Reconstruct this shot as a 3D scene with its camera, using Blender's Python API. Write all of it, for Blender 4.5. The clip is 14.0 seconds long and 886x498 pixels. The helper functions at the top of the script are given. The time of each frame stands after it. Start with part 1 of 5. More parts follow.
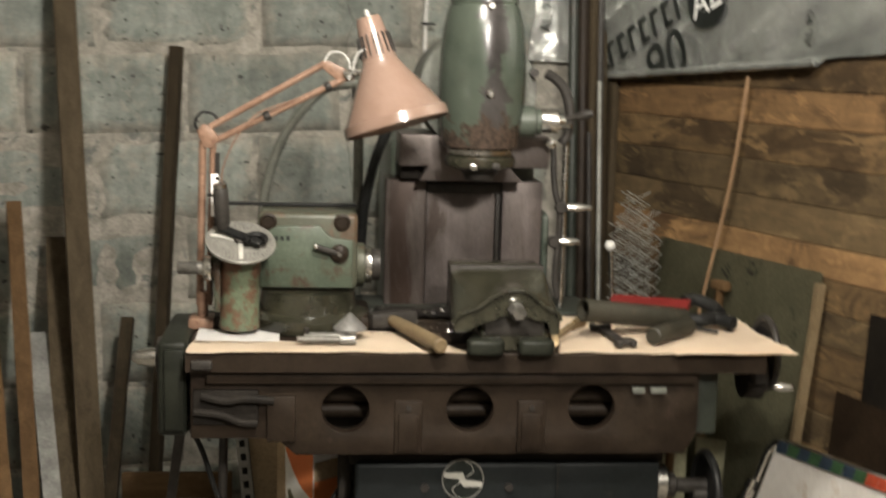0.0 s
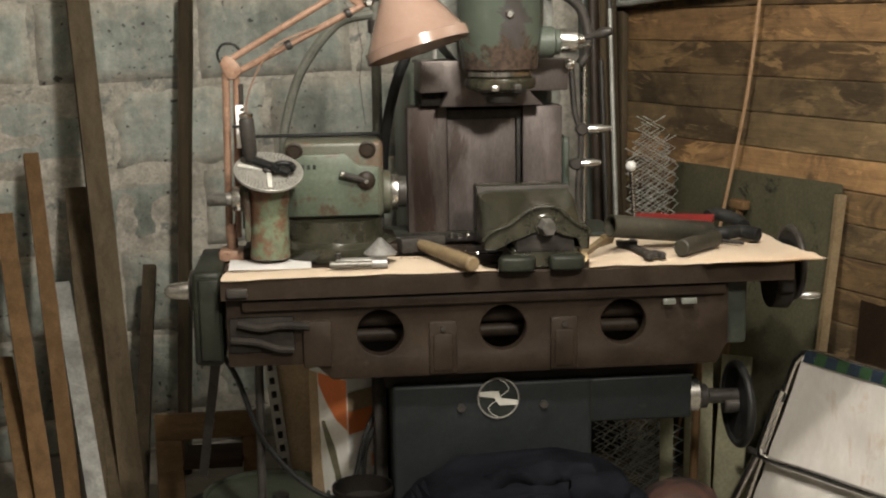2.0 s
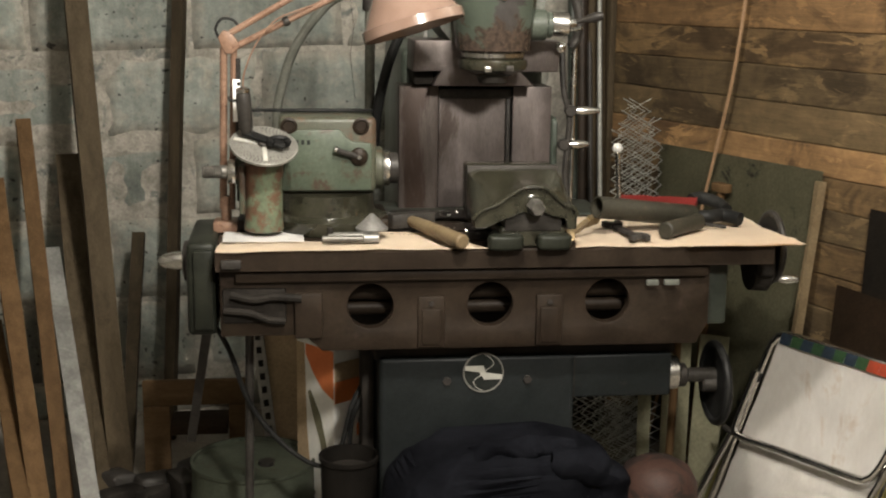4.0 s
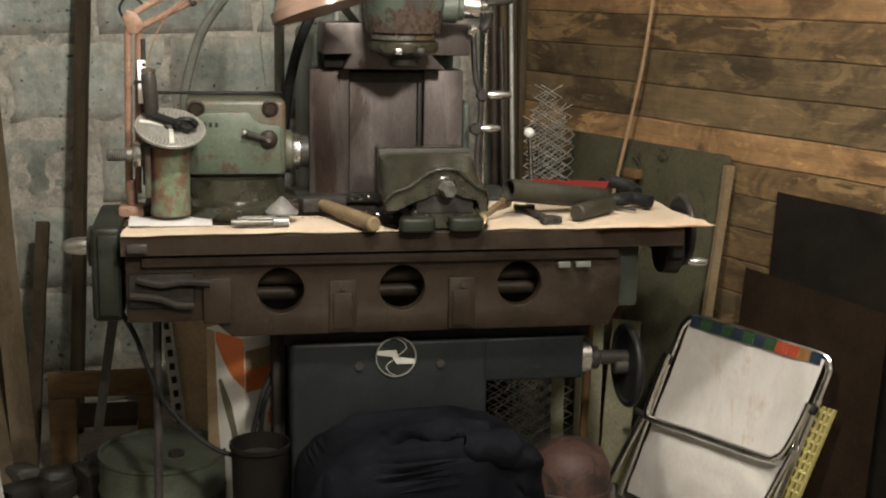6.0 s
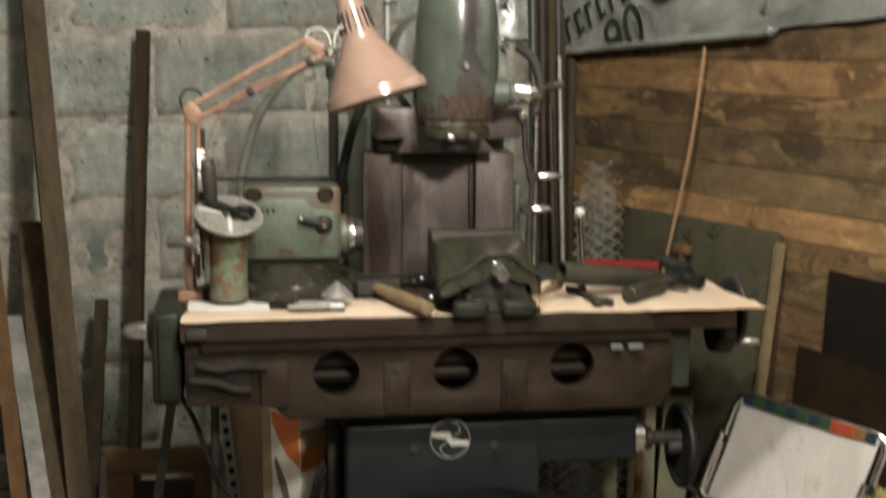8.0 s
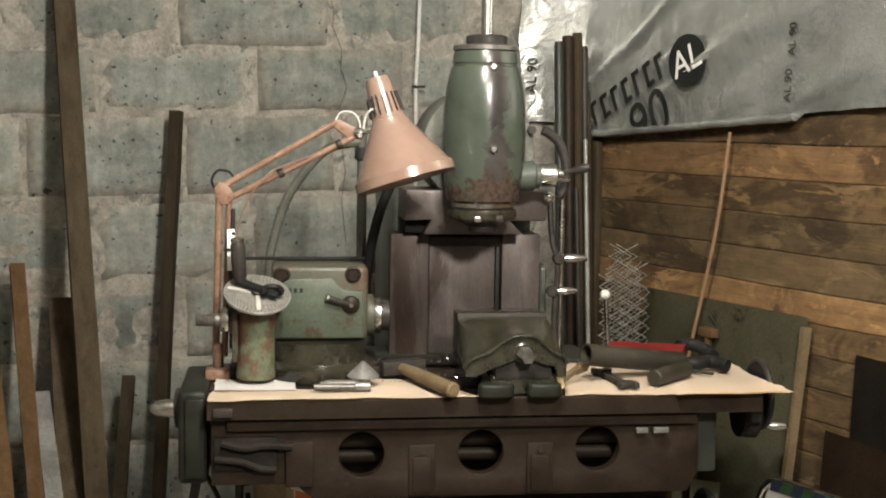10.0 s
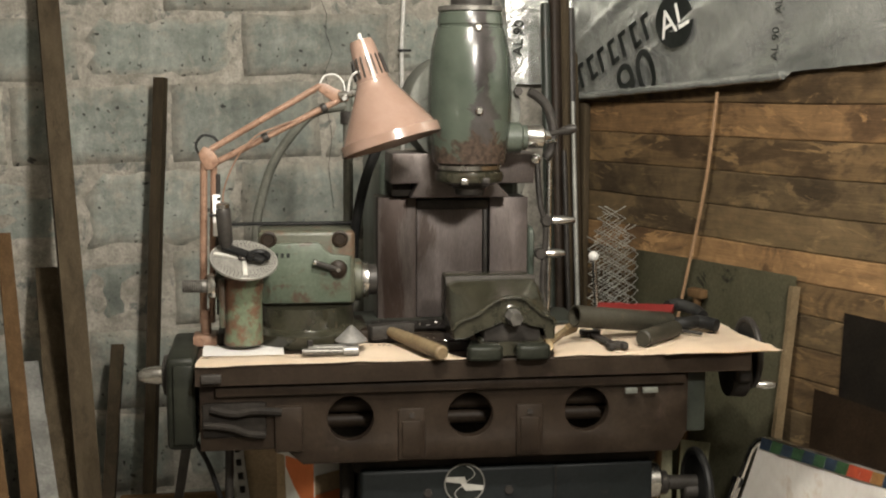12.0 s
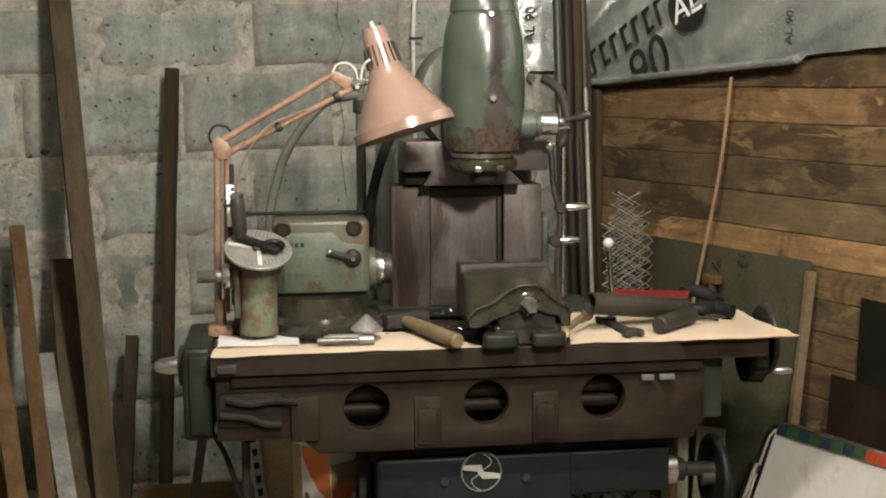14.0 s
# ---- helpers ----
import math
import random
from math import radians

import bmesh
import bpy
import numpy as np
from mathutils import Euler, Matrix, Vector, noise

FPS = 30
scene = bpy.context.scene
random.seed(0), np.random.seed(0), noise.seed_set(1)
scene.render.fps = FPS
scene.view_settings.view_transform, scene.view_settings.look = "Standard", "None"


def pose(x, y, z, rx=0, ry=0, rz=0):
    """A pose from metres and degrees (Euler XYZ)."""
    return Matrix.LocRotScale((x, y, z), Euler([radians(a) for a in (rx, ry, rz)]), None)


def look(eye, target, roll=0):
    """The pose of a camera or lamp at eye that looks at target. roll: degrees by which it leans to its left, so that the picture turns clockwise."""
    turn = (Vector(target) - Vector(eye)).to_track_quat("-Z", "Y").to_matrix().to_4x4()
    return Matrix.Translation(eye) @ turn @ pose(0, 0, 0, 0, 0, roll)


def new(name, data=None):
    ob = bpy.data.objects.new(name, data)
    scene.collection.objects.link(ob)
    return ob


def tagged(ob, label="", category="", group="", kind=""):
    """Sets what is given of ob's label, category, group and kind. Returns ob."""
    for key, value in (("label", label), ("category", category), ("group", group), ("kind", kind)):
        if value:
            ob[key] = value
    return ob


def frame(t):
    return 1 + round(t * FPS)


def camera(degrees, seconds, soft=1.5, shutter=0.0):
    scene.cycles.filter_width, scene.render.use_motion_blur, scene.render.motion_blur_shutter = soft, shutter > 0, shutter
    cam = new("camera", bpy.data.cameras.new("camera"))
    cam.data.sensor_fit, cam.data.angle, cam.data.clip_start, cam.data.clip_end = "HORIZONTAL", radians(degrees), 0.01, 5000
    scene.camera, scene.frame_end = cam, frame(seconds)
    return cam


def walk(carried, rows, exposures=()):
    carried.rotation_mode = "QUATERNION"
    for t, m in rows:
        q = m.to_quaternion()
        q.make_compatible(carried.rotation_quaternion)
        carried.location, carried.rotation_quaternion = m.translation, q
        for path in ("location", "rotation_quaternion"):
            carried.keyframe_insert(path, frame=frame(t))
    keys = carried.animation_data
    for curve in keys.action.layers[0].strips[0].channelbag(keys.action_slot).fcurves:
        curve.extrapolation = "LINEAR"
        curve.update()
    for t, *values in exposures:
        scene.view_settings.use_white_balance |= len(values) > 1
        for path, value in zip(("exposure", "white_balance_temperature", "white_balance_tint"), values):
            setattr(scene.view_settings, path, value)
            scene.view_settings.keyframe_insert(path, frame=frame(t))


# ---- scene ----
cam = camera(39.0, 14.0, soft=2.0, shutter=0.6)
PATH = [
    (0, (-0.368, -2.528, 1.510), (-0.1725, -0.5610, 1.2041), 1.52),
    (0.5, (-0.450, -2.533, 1.473), (-0.1542, -0.5891, 1.1008), -1.52),
    (1, (-0.445, -2.546, 1.438), (-0.2313, -0.5960, 1.0414), -3.18),
    (1.5, (-0.440, -2.554, 1.430), (-0.2504, -0.5962, 1.0662), -1.76),
    (2, (-0.443, -2.555, 1.416), (-0.2397, -0.5971, 1.0580), -0.92),
    (2.2, (-0.459, -2.560, 1.415), (-0.2702, -0.6052, 1.0332), -0.47),
    (4.3, (-0.491, -2.609, 1.443), (-0.2230, -0.6679, 1.0396), 1.25),
    (4.5, (-0.499, -2.606, 1.430), (-0.2071, -0.6644, 1.0442), 1.45),
    (5, (-0.491, -2.604, 1.407), (-0.1736, -0.6685, 1.0131), 1.43),
    (5.5, (-0.474, -2.599, 1.404), (-0.1112, -0.6726, 1.0025), 1.33),
    (6, (-0.468, -2.595, 1.403), (-0.0948, -0.6716, 0.9988), 1.11),
    (6.5, (-0.477, -2.598, 1.400), (-0.1175, -0.6734, 0.9855), 0.81),
    (7, (-0.480, -2.604, 1.409), (-0.1317, -0.6744, 1.0077), 1.03),
    (7.5, (-0.483, -2.610, 1.427), (-0.1547, -0.6716, 1.0558), 0.48),
    (8, (-0.488, -2.616, 1.473), (-0.1860, -0.6646, 1.1532), 0.40),
    (8.2, (-0.496, -2.624, 1.484), (-0.2049, -0.6574, 1.2574), 0.72),
    (10.3, (-0.494, -2.635, 1.483), (-0.2312, -0.6627, 1.2863), 0.80),
    (10.5, (-0.494, -2.632, 1.484), (-0.2247, -0.6608, 1.2797), 0.70),
    (11, (-0.488, -2.632, 1.476), (-0.2177, -0.6629, 1.2497), 0.30),
    (11.5, (-0.488, -2.629, 1.474), (-0.2148, -0.6617, 1.2376), 0.24),
    (12, (-0.483, -2.626, 1.469), (-0.2061, -0.6597, 1.2224), 0.11),
    (12.5, (-0.487, -2.623, 1.466), (-0.2087, -0.6588, 1.2072), 0.39),
    (13, (-0.486, -2.620, 1.466), (-0.2081, -0.6567, 1.1995), 0.22),
    (13.5, (-0.487, -2.618, 1.464), (-0.2109, -0.6557, 1.1947), 0.22),
    (14, (-0.490, -2.617, 1.468), (-0.2309, -0.6515, 1.2028), -0.48),
]
walk(cam, [(t, look(eye, target, roll)) for t, eye, target, roll in PATH])

# ---- light ----
FLOOR = 0.08
world = bpy.data.worlds.new("world")
scene.world = world
world.use_nodes = True
world.node_tree.nodes["Background"].inputs[0].default_value = (0.9, 0.95, 1.0, 1)
world.node_tree.nodes["Background"].inputs[1].default_value = 0.02
scene.view_settings.exposure = 0.0


def bulb_lamp(name, place, watts, radius, colour):
    data = bpy.data.lights.new(name, "POINT")
    data.energy, data.shadow_soft_size, data.color = watts, radius, colour
    ob = new(name, data)
    ob.location = place
    return ob


bulb_lamp("bulb_light", (-0.22, -1.0, 2.42), 160, 0.06, (1.0, 0.94, 0.85))
bulb_lamp("bulb_light", (0.2, -2.3, 2.35), 262, 0.12, (1.0, 0.94, 0.85))


# ---- materials ----
def nodes_of(name):
    m = bpy.data.materials.new(name)
    m.use_nodes = True
    t = m.node_tree
    return m, t.nodes, t.links, t.nodes["Principled BSDF"]


def ramp_node(n, l, src, a, b, lo=0.35, hi=0.65):
    r = n.new("ShaderNodeValToRGB")
    r.color_ramp.elements[0].position, r.color_ramp.elements[1].position = lo, hi
    r.color_ramp.elements[0].color, r.color_ramp.elements[1].color = (*a, 1), (*b, 1)
    l.new(src, r.inputs[0])
    return r


def noise_node(n, l, vec, scale, detail=5, rough=0.6, distort=0.0):
    q = n.new("ShaderNodeTexNoise")
    q.inputs["Scale"].default_value, q.inputs["Detail"].default_value = scale, detail
    q.inputs["Roughness"].default_value, q.inputs["Distortion"].default_value = rough, distort
    l.new(vec, q.inputs["Vector"])
    return q


def mix_node(n, l, fac, a, b, blend="MIX"):
    q = n.new("ShaderNodeMix")
    q.data_type, q.blend_type = "RGBA", blend
    if isinstance(fac, float):
        q.inputs[0].default_value = fac
    else:
        l.new(fac, q.inputs[0])
    for s, v in ((q.inputs[6], a), (q.inputs[7], b)):
        if isinstance(v, tuple):
            s.default_value = (*v, 1)
        else:
            l.new(v, s)
    return q.outputs[2]


def surf(name, c1, c2, scale=8, rough=0.6, metal=0.0, wear=None, wear_scale=14, wear_at=0.6, bump=0.15,
         stretch=(1, 1, 1), grain=120, spread=0.0, rough_var=0.15, spec=0.3, dirt=0.8):
    """Two tones at a coarse scale, worn patches, fine grain and relief."""
    m, n, l, p = nodes_of(name)
    co = n.new("ShaderNodeTexCoord")
    mp = n.new("ShaderNodeMapping")
    mp.inputs["Scale"].default_value = stretch
    l.new(co.outputs["Object"], mp.inputs["Vector"])
    vec = mp.outputs[0]
    if spread:
        info = n.new("ShaderNodeObjectInfo")
        add = n.new("ShaderNodeVectorMath")
        add.operation = "MULTIPLY_ADD"
        add.inputs[1].default_value = (7, 5, 9)
        l.new(info.outputs["Random"], add.inputs[0])
        l.new(vec, add.inputs[2])
        vec = add.outputs[0]
    big = noise_node(n, l, vec, scale, 6, 0.65, 0.4)
    fine = noise_node(n, l, vec, grain, 3, 0.6)
    col = ramp_node(n, l, big.outputs[0], c1, c2).outputs[0]
    if wear:
        w = noise_node(n, l, vec, wear_scale, 8, 0.7, 0.6)
        r = ramp_node(n, l, w.outputs[0], (0, 0, 0), (1, 1, 1), wear_at, wear_at + 0.07)
        col = mix_node(n, l, r.outputs[0], col, wear)
    grime = ramp_node(n, l, fine.outputs[0], (0.72, 0.72, 0.72), (1.12, 1.12, 1.12), 0.3, 0.7)
    col = mix_node(n, l, float(dirt), col, grime.outputs[0], "MULTIPLY")
    if spread:
        sc = n.new("ShaderNodeMapRange")
        sc.inputs[3].default_value, sc.inputs[4].default_value = 1 - spread, 1 + spread
        l.new(info.outputs["Random"], sc.inputs[0])
        hs = n.new("ShaderNodeHueSaturation")
        l.new(sc.outputs[0], hs.inputs["Value"])
        l.new(col, hs.inputs["Color"])
        col = hs.outputs[0]
    l.new(col, p.inputs["Base Color"])
    rr = n.new("ShaderNodeMapRange")
    rr.inputs[3].default_value, rr.inputs[4].default_value = max(0.03, rough - rough_var), min(1, rough + rough_var)
    l.new(big.outputs[0], rr.inputs[0])
    l.new(rr.outputs[0], p.inputs["Roughness"])
    p.inputs["Metallic"].default_value = metal
    p.inputs["Specular IOR Level"].default_value = spec
    if bump:
        hsum = n.new("ShaderNodeMath")
        hsum.operation = "MULTIPLY_ADD"
        hsum.inputs[1].default_value = 0.35
        l.new(fine.outputs[0], hsum.inputs[0])
        l.new(big.outputs[0], hsum.inputs[2])
        b = n.new("ShaderNodeBump")
        b.inputs["Strength"].default_value, b.inputs["Distance"].default_value = bump, 0.01
        l.new(hsum.outputs[0], b.inputs["Height"])
        l.new(b.outputs[0], p.inputs["Normal"])
    return m


def block_material():
    """Grey slag block, mortar smeared in from its uneven edges, small dark pits."""
    m, n, l, p = nodes_of("slag_block")
    co = n.new("ShaderNodeTexCoord")
    info = n.new("ShaderNodeObjectInfo")
    add = n.new("ShaderNodeVectorMath")
    add.operation = "MULTIPLY_ADD"
    add.inputs[1].default_value = (31, 17, 23)
    l.new(info.outputs["Random"], add.inputs[0])
    l.new(co.outputs["Object"], add.inputs[2])
    vec = add.outputs[0]
    big = noise_node(n, l, vec, 7, 7, 0.65, 0.5)
    mid = noise_node(n, l, vec, 30, 7, 0.75)
    fine = noise_node(n, l, vec, 130, 3, 0.65)
    base = ramp_node(n, l, big.outputs[0], (0.117, 0.135, 0.121), (0.225, 0.244, 0.223), 0.32, 0.68).outputs[0]
    base = mix_node(n, l, 0.55, base, ramp_node(n, l, mid.outputs[0], (0.42, 0.43, 0.42), (1.5, 1.46, 1.42), 0.3, 0.7).outputs[0], "MULTIPLY")
    sep = n.new("ShaderNodeSeparateXYZ")
    l.new(co.outputs["Generated"], sep.inputs[0])

    def edge(socket, width):
        a = n.new("ShaderNodeMath")
        a.operation = "SUBTRACT"
        a.inputs[1].default_value = 0.5
        l.new(socket, a.inputs[0])
        b = n.new("ShaderNodeMath")
        b.operation = "ABSOLUTE"
        l.new(a.outputs[0], b.inputs[0])
        c = n.new("ShaderNodeMapRange")
        c.inputs[1].default_value, c.inputs[2].default_value = 0.5 - width, 0.5
        l.new(b.outputs[0], c.inputs[0])
        return c.outputs[0]

    mx = n.new("ShaderNodeMath")
    mx.operation = "MAXIMUM"
    l.new(edge(sep.outputs[0], 0.13), mx.inputs[0])
    l.new(edge(sep.outputs[2], 0.25), mx.inputs[1])
    sm = n.new("ShaderNodeMath")
    sm.operation = "MULTIPLY_ADD"
    sm.inputs[1].default_value = 0.34
    l.new(mx.outputs[0], sm.inputs[0])
    wob = noise_node(n, l, vec, 11, 8, 0.75, 1.2)
    l.new(wob.outputs[0], sm.inputs[2])
    smear = ramp_node(n, l, sm.outputs[0], (0, 0, 0), (1, 1, 1), 0.54, 0.88)
    mort = ramp_node(n, l, mid.outputs[0], (0.182, 0.17, 0.141), (0.33, 0.31, 0.264), 0.3, 0.7).outputs[0]
    col = mix_node(n, l, smear.outputs[0], base, mort)
    crust = noise_node(n, l, vec, 13, 9, 0.75, 0.7)
    lime = ramp_node(n, l, crust.outputs[0], (0, 0, 0), (0.7, 0.7, 0.7), 0.52, 0.64)
    col = mix_node(n, l, lime.outputs[0], col, mort)
    run = n.new("ShaderNodeMapping")
    run.inputs["Scale"].default_value = (16, 1, 2.2)
    l.new(vec, run.inputs["Vector"])
    streak = noise_node(n, l, run.outputs[0], 1.0, 6, 0.7, 0.5)
    col = mix_node(n, l, 0.6, col, ramp_node(n, l, streak.outputs[0], (0.62, 0.62, 0.60), (1.25, 1.24, 1.22), 0.32, 0.68).outputs[0], "MULTIPLY")
    pit = noise_node(n, l, vec, 52, 1.5, 0.5, 0.2)
    pits = ramp_node(n, l, pit.outputs[0], (0.22, 0.215, 0.21), (1, 1, 1), 0.27, 0.325).outputs[0]
    col = mix_node(n, l, 1.0, col, pits, "MULTIPLY")
    sc = n.new("ShaderNodeMapRange")
    sc.inputs[3].default_value, sc.inputs[4].default_value = 0.85, 1.15
    l.new(info.outputs["Random"], sc.inputs[0])
    hs = n.new("ShaderNodeHueSaturation")
    l.new(sc.outputs[0], hs.inputs["Value"])
    l.new(col, hs.inputs["Color"])
    l.new(hs.outputs[0], p.inputs["Base Color"])
    p.inputs["Roughness"].default_value = 0.92
    s = n.new("ShaderNodeMath")
    s.operation = "MULTIPLY_ADD"
    s.inputs[1].default_value = 0.3
    l.new(fine.outputs[0], s.inputs[0])
    l.new(mid.outputs[0], s.inputs[2])
    b = n.new("ShaderNodeBump")
    b.inputs["Strength"].default_value, b.inputs["Distance"].default_value = 0.5, 0.012
    l.new(s.outputs[0], b.inputs["Height"])
    l.new(b.outputs[0], p.inputs["Normal"])
    return m


BLOCK = block_material()
MORTAR = surf("mortar", (0.176, 0.165, 0.138), (0.32, 0.30, 0.258), 22, 0.95, bump=0.6, wear=(0.12, 0.125, 0.112), wear_scale=9, wear_at=0.56)

def plank_material(name, tone):
    """Rough sawn board: long stains, saw grain, damp dark blotches."""
    m, n, l, p = nodes_of(name)
    co = n.new("ShaderNodeTexCoord")
    info = n.new("ShaderNodeObjectInfo")
    add = n.new("ShaderNodeVectorMath")
    add.operation = "MULTIPLY_ADD"
    add.inputs[1].default_value = (13, 0, 5)
    l.new(info.outputs["Random"], add.inputs[0])
    l.new(co.outputs["Object"], add.inputs[2])

    def stretched(sx, sz, scale, detail, distort):
        mp = n.new("ShaderNodeMapping")
        mp.inputs["Scale"].default_value = (sx, 1, sz)
        l.new(add.outputs[0], mp.inputs["Vector"])
        return noise_node(n, l, mp.outputs[0], scale, detail, 0.65, distort)

    blot = stretched(1.0, 1.8, 2.6, 8, 0.9)
    long = stretched(0.5, 6, 6, 6, 0.3)
    grain = stretched(0.5, 9, 22, 4, 0.2)
    c = ramp_node(n, l, long.outputs[0], tuple(0.72 * v for v in tone), tuple(1.22 * v for v in tone), 0.3, 0.7).outputs[0]
    dark = ramp_node(n, l, blot.outputs[0], (0.40, 0.37, 0.36), (1.1, 1.06, 1.0), 0.41, 0.49)
    c = mix_node(n, l, 0.85, c, dark.outputs[0], "MULTIPLY")
    scab = stretched(1.0, 3.2, 4.2, 9, 1.4)
    pale = ramp_node(n, l, scab.outputs[0], (0, 0, 0), (0.8, 0.8, 0.8), 0.565, 0.60)
    c = mix_node(n, l, pale.outputs[0], c, tuple(v * f for v, f in zip(tone, (1.75, 1.7, 1.6))))
    soot = stretched(2.2, 2.6, 7.0, 8, 0.6)
    c = mix_node(n, l, 0.7, c, ramp_node(n, l, soot.outputs[0], (0.55, 0.53, 0.52), (1.2, 1.18, 1.15), 0.34, 0.66).outputs[0], "MULTIPLY")
    g = ramp_node(n, l, grain.outputs[0], (0.75, 0.75, 0.75), (1.15, 1.15, 1.15), 0.3, 0.7)
    c = mix_node(n, l, 0.7, c, g.outputs[0], "MULTIPLY")
    sc = n.new("ShaderNodeMapRange")
    sc.inputs[3].default_value, sc.inputs[4].default_value = 0.72, 1.2
    l.new(info.outputs["Random"], sc.inputs[0])
    hs = n.new("ShaderNodeHueSaturation")
    l.new(sc.outputs[0], hs.inputs["Value"])
    l.new(c, hs.inputs["Color"])
    l.new(hs.outputs[0], p.inputs["Base Color"])
    p.inputs["Roughness"].default_value = 0.78
    p.inputs["Specular IOR Level"].default_value = 0.25
    b = n.new("ShaderNodeBump")
    b.inputs["Strength"].default_value, b.inputs["Distance"].default_value = 0.3, 0.006
    l.new(grain.outputs[0], b.inputs["Height"])
    l.new(b.outputs[0], p.inputs["Normal"])
    return m


PLANK = plank_material("rough_plank", (0.114, 0.07603, 0.03707))
PLANK_GREY = plank_material("greyed_plank", (0.09504, 0.06843, 0.03612))
PLANK_LIGHT = plank_material("fresh_orange_plank", (0.1663, 0.1026, 0.04847))


def head_material():
    """Green enamel, a bare rubbed strip down the front and oily brown wear low down."""
    m, n, l, p = nodes_of("chipped_head_enamel")
    co = n.new("ShaderNodeTexCoord")
    big = noise_node(n, l, co.outputs["Object"], 7, 6, 0.6, 0.4)
    edge = noise_node(n, l, co.outputs["Object"], 16, 7, 0.68, 0.6)
    fine = noise_node(n, l, co.outputs["Object"], 90, 3, 0.6)
    green = ramp_node(n, l, big.outputs[0], (0.034, 0.043, 0.033), (0.053, 0.064, 0.05)).outputs[0]
    bare = ramp_node(n, l, big.outputs[0], (0.018, 0.016, 0.015), (0.05, 0.046, 0.044)).outputs[0]
    sep = n.new("ShaderNodeSeparateXYZ")
    l.new(co.outputs["Object"], sep.inputs[0])

    def ramped(socket, a, b, amount):
        r = n.new("ShaderNodeMapRange")
        r.inputs[1].default_value, r.inputs[2].default_value = a, b
        r.inputs[3].default_value, r.inputs[4].default_value = amount, 0
        l.new(socket, r.inputs[0])
        q = n.new("ShaderNodeMath")
        q.operation = "ADD"
        l.new(r.outputs[0], q.inputs[0])
        l.new(edge.outputs[0], q.inputs[1])
        return ramp_node(n, l, q.outputs[0], (0, 0, 0), (1, 1, 1), 0.66, 0.71).outputs[0]

    off = n.new("ShaderNodeMath")
    off.operation = "SUBTRACT"
    off.inputs[1].default_value = 0.014
    l.new(sep.outputs[0], off.inputs[0])
    dist = n.new("ShaderNodeMath")
    dist.operation = "ABSOLUTE"
    l.new(off.outputs[0], dist.inputs[0])
    col = mix_node(n, l, ramped(dist.outputs[0], 0.010, 0.050, 0.33), green, bare)
    brown = ramp_node(n, l, fine.outputs[0], (0.026, 0.019, 0.015), (0.055, 0.039, 0.03)).outputs[0]
    col = mix_node(n, l, ramped(sep.outputs[2], 1.318, 1.415, 0.34), col, brown)
    l.new(col, p.inputs["Base Color"])
    p.inputs["Roughness"].default_value = 0.22
    p.inputs["Specular IOR Level"].default_value = 0.38
    b = n.new("ShaderNodeBump")
    b.inputs["Strength"].default_value, b.inputs["Distance"].default_value = 0.12, 0.006
    l.new(edge.outputs[0], b.inputs["Height"])
    l.new(b.outputs[0], p.inputs["Normal"])
    return m


STICK = surf("old_timber", (0.02886, 0.02136, 0.0127), (0.05657, 0.04329, 0.02655), 5, 0.8, stretch=(5, 5, 0.5), grain=60, spread=0.35, bump=0.3,
             wear=(0.0305, 0.0217, 0.013), wear_scale=4, wear_at=0.6, spec=0.1)
LATH = surf("brown_lath", (0.058, 0.033, 0.0145), (0.098, 0.059, 0.028), 5, 0.8, stretch=(5, 5, 0.5), grain=60, spread=0.2, bump=0.3, spec=0.1)
FLOORM = surf("earth_concrete", (0.1418, 0.1276, 0.1064), (0.2403, 0.2187, 0.185), 5, 0.95, bump=0.4)
# tones of the unseen ceiling and walls, chosen for how much light they bounce
CEIL = surf("bounce_tone_ceiling", (0.38, 0.36, 0.32), (0.5, 0.475, 0.43), 3, 0.95)
DIMWALL = surf("bounce_tone_wall", (0.13, 0.122, 0.105), (0.2, 0.188, 0.165), 4, 0.95, bump=0.3)
GREEN = surf("green_enamel", (0.03834, 0.04845, 0.03834), (0.0606, 0.07038, 0.05652), 7, 0.38, wear=(0.0475, 0.0404, 0.0333), wear_scale=11, wear_at=0.6, bump=0.08)
PALEGREEN = surf("pale_green_enamel", (0.04864, 0.06313, 0.0437), (0.07153, 0.0882, 0.06359), 9, 0.45, wear=(0.051, 0.0338, 0.0224), wear_scale=13, wear_at=0.54, bump=0.1)
HEADM = head_material()
VISEG = surf("glossy_dark_green", (0.013, 0.013, 0.0085), (0.034, 0.032, 0.021), 11, 0.2, wear=(0.034, 0.026, 0.018), wear_scale=12, wear_at=0.6, bump=0.12, spec=0.6)
RUSTGREEN = surf("rust_stained_green", (0.075, 0.095, 0.06), (0.115, 0.14, 0.09), 9, 0.45, wear=(0.095, 0.052, 0.032), wear_scale=13, wear_at=0.47, bump=0.12)
GEARG = surf("oily_green_gearbox", (0.0085, 0.0095, 0.007), (0.019, 0.0205, 0.015), 9, 0.45, bump=0.1, spec=0.15)
DARKGREEN = surf("dark_green_enamel", (0.0126, 0.01596, 0.0126), (0.0273, 0.0315, 0.0252), 8, 0.42, wear=(0.035, 0.028, 0.021), wear_scale=12, wear_at=0.6, bump=0.1)
RUST = surf("oiled_brown_iron", (0.01342, 0.009211, 0.006211), (0.02579, 0.01816, 0.01237), 9, 0.5, metal=0.05, wear=(0.0287, 0.0194, 0.015), wear_scale=15, wear_at=0.6, bump=0.12, spec=0.14)
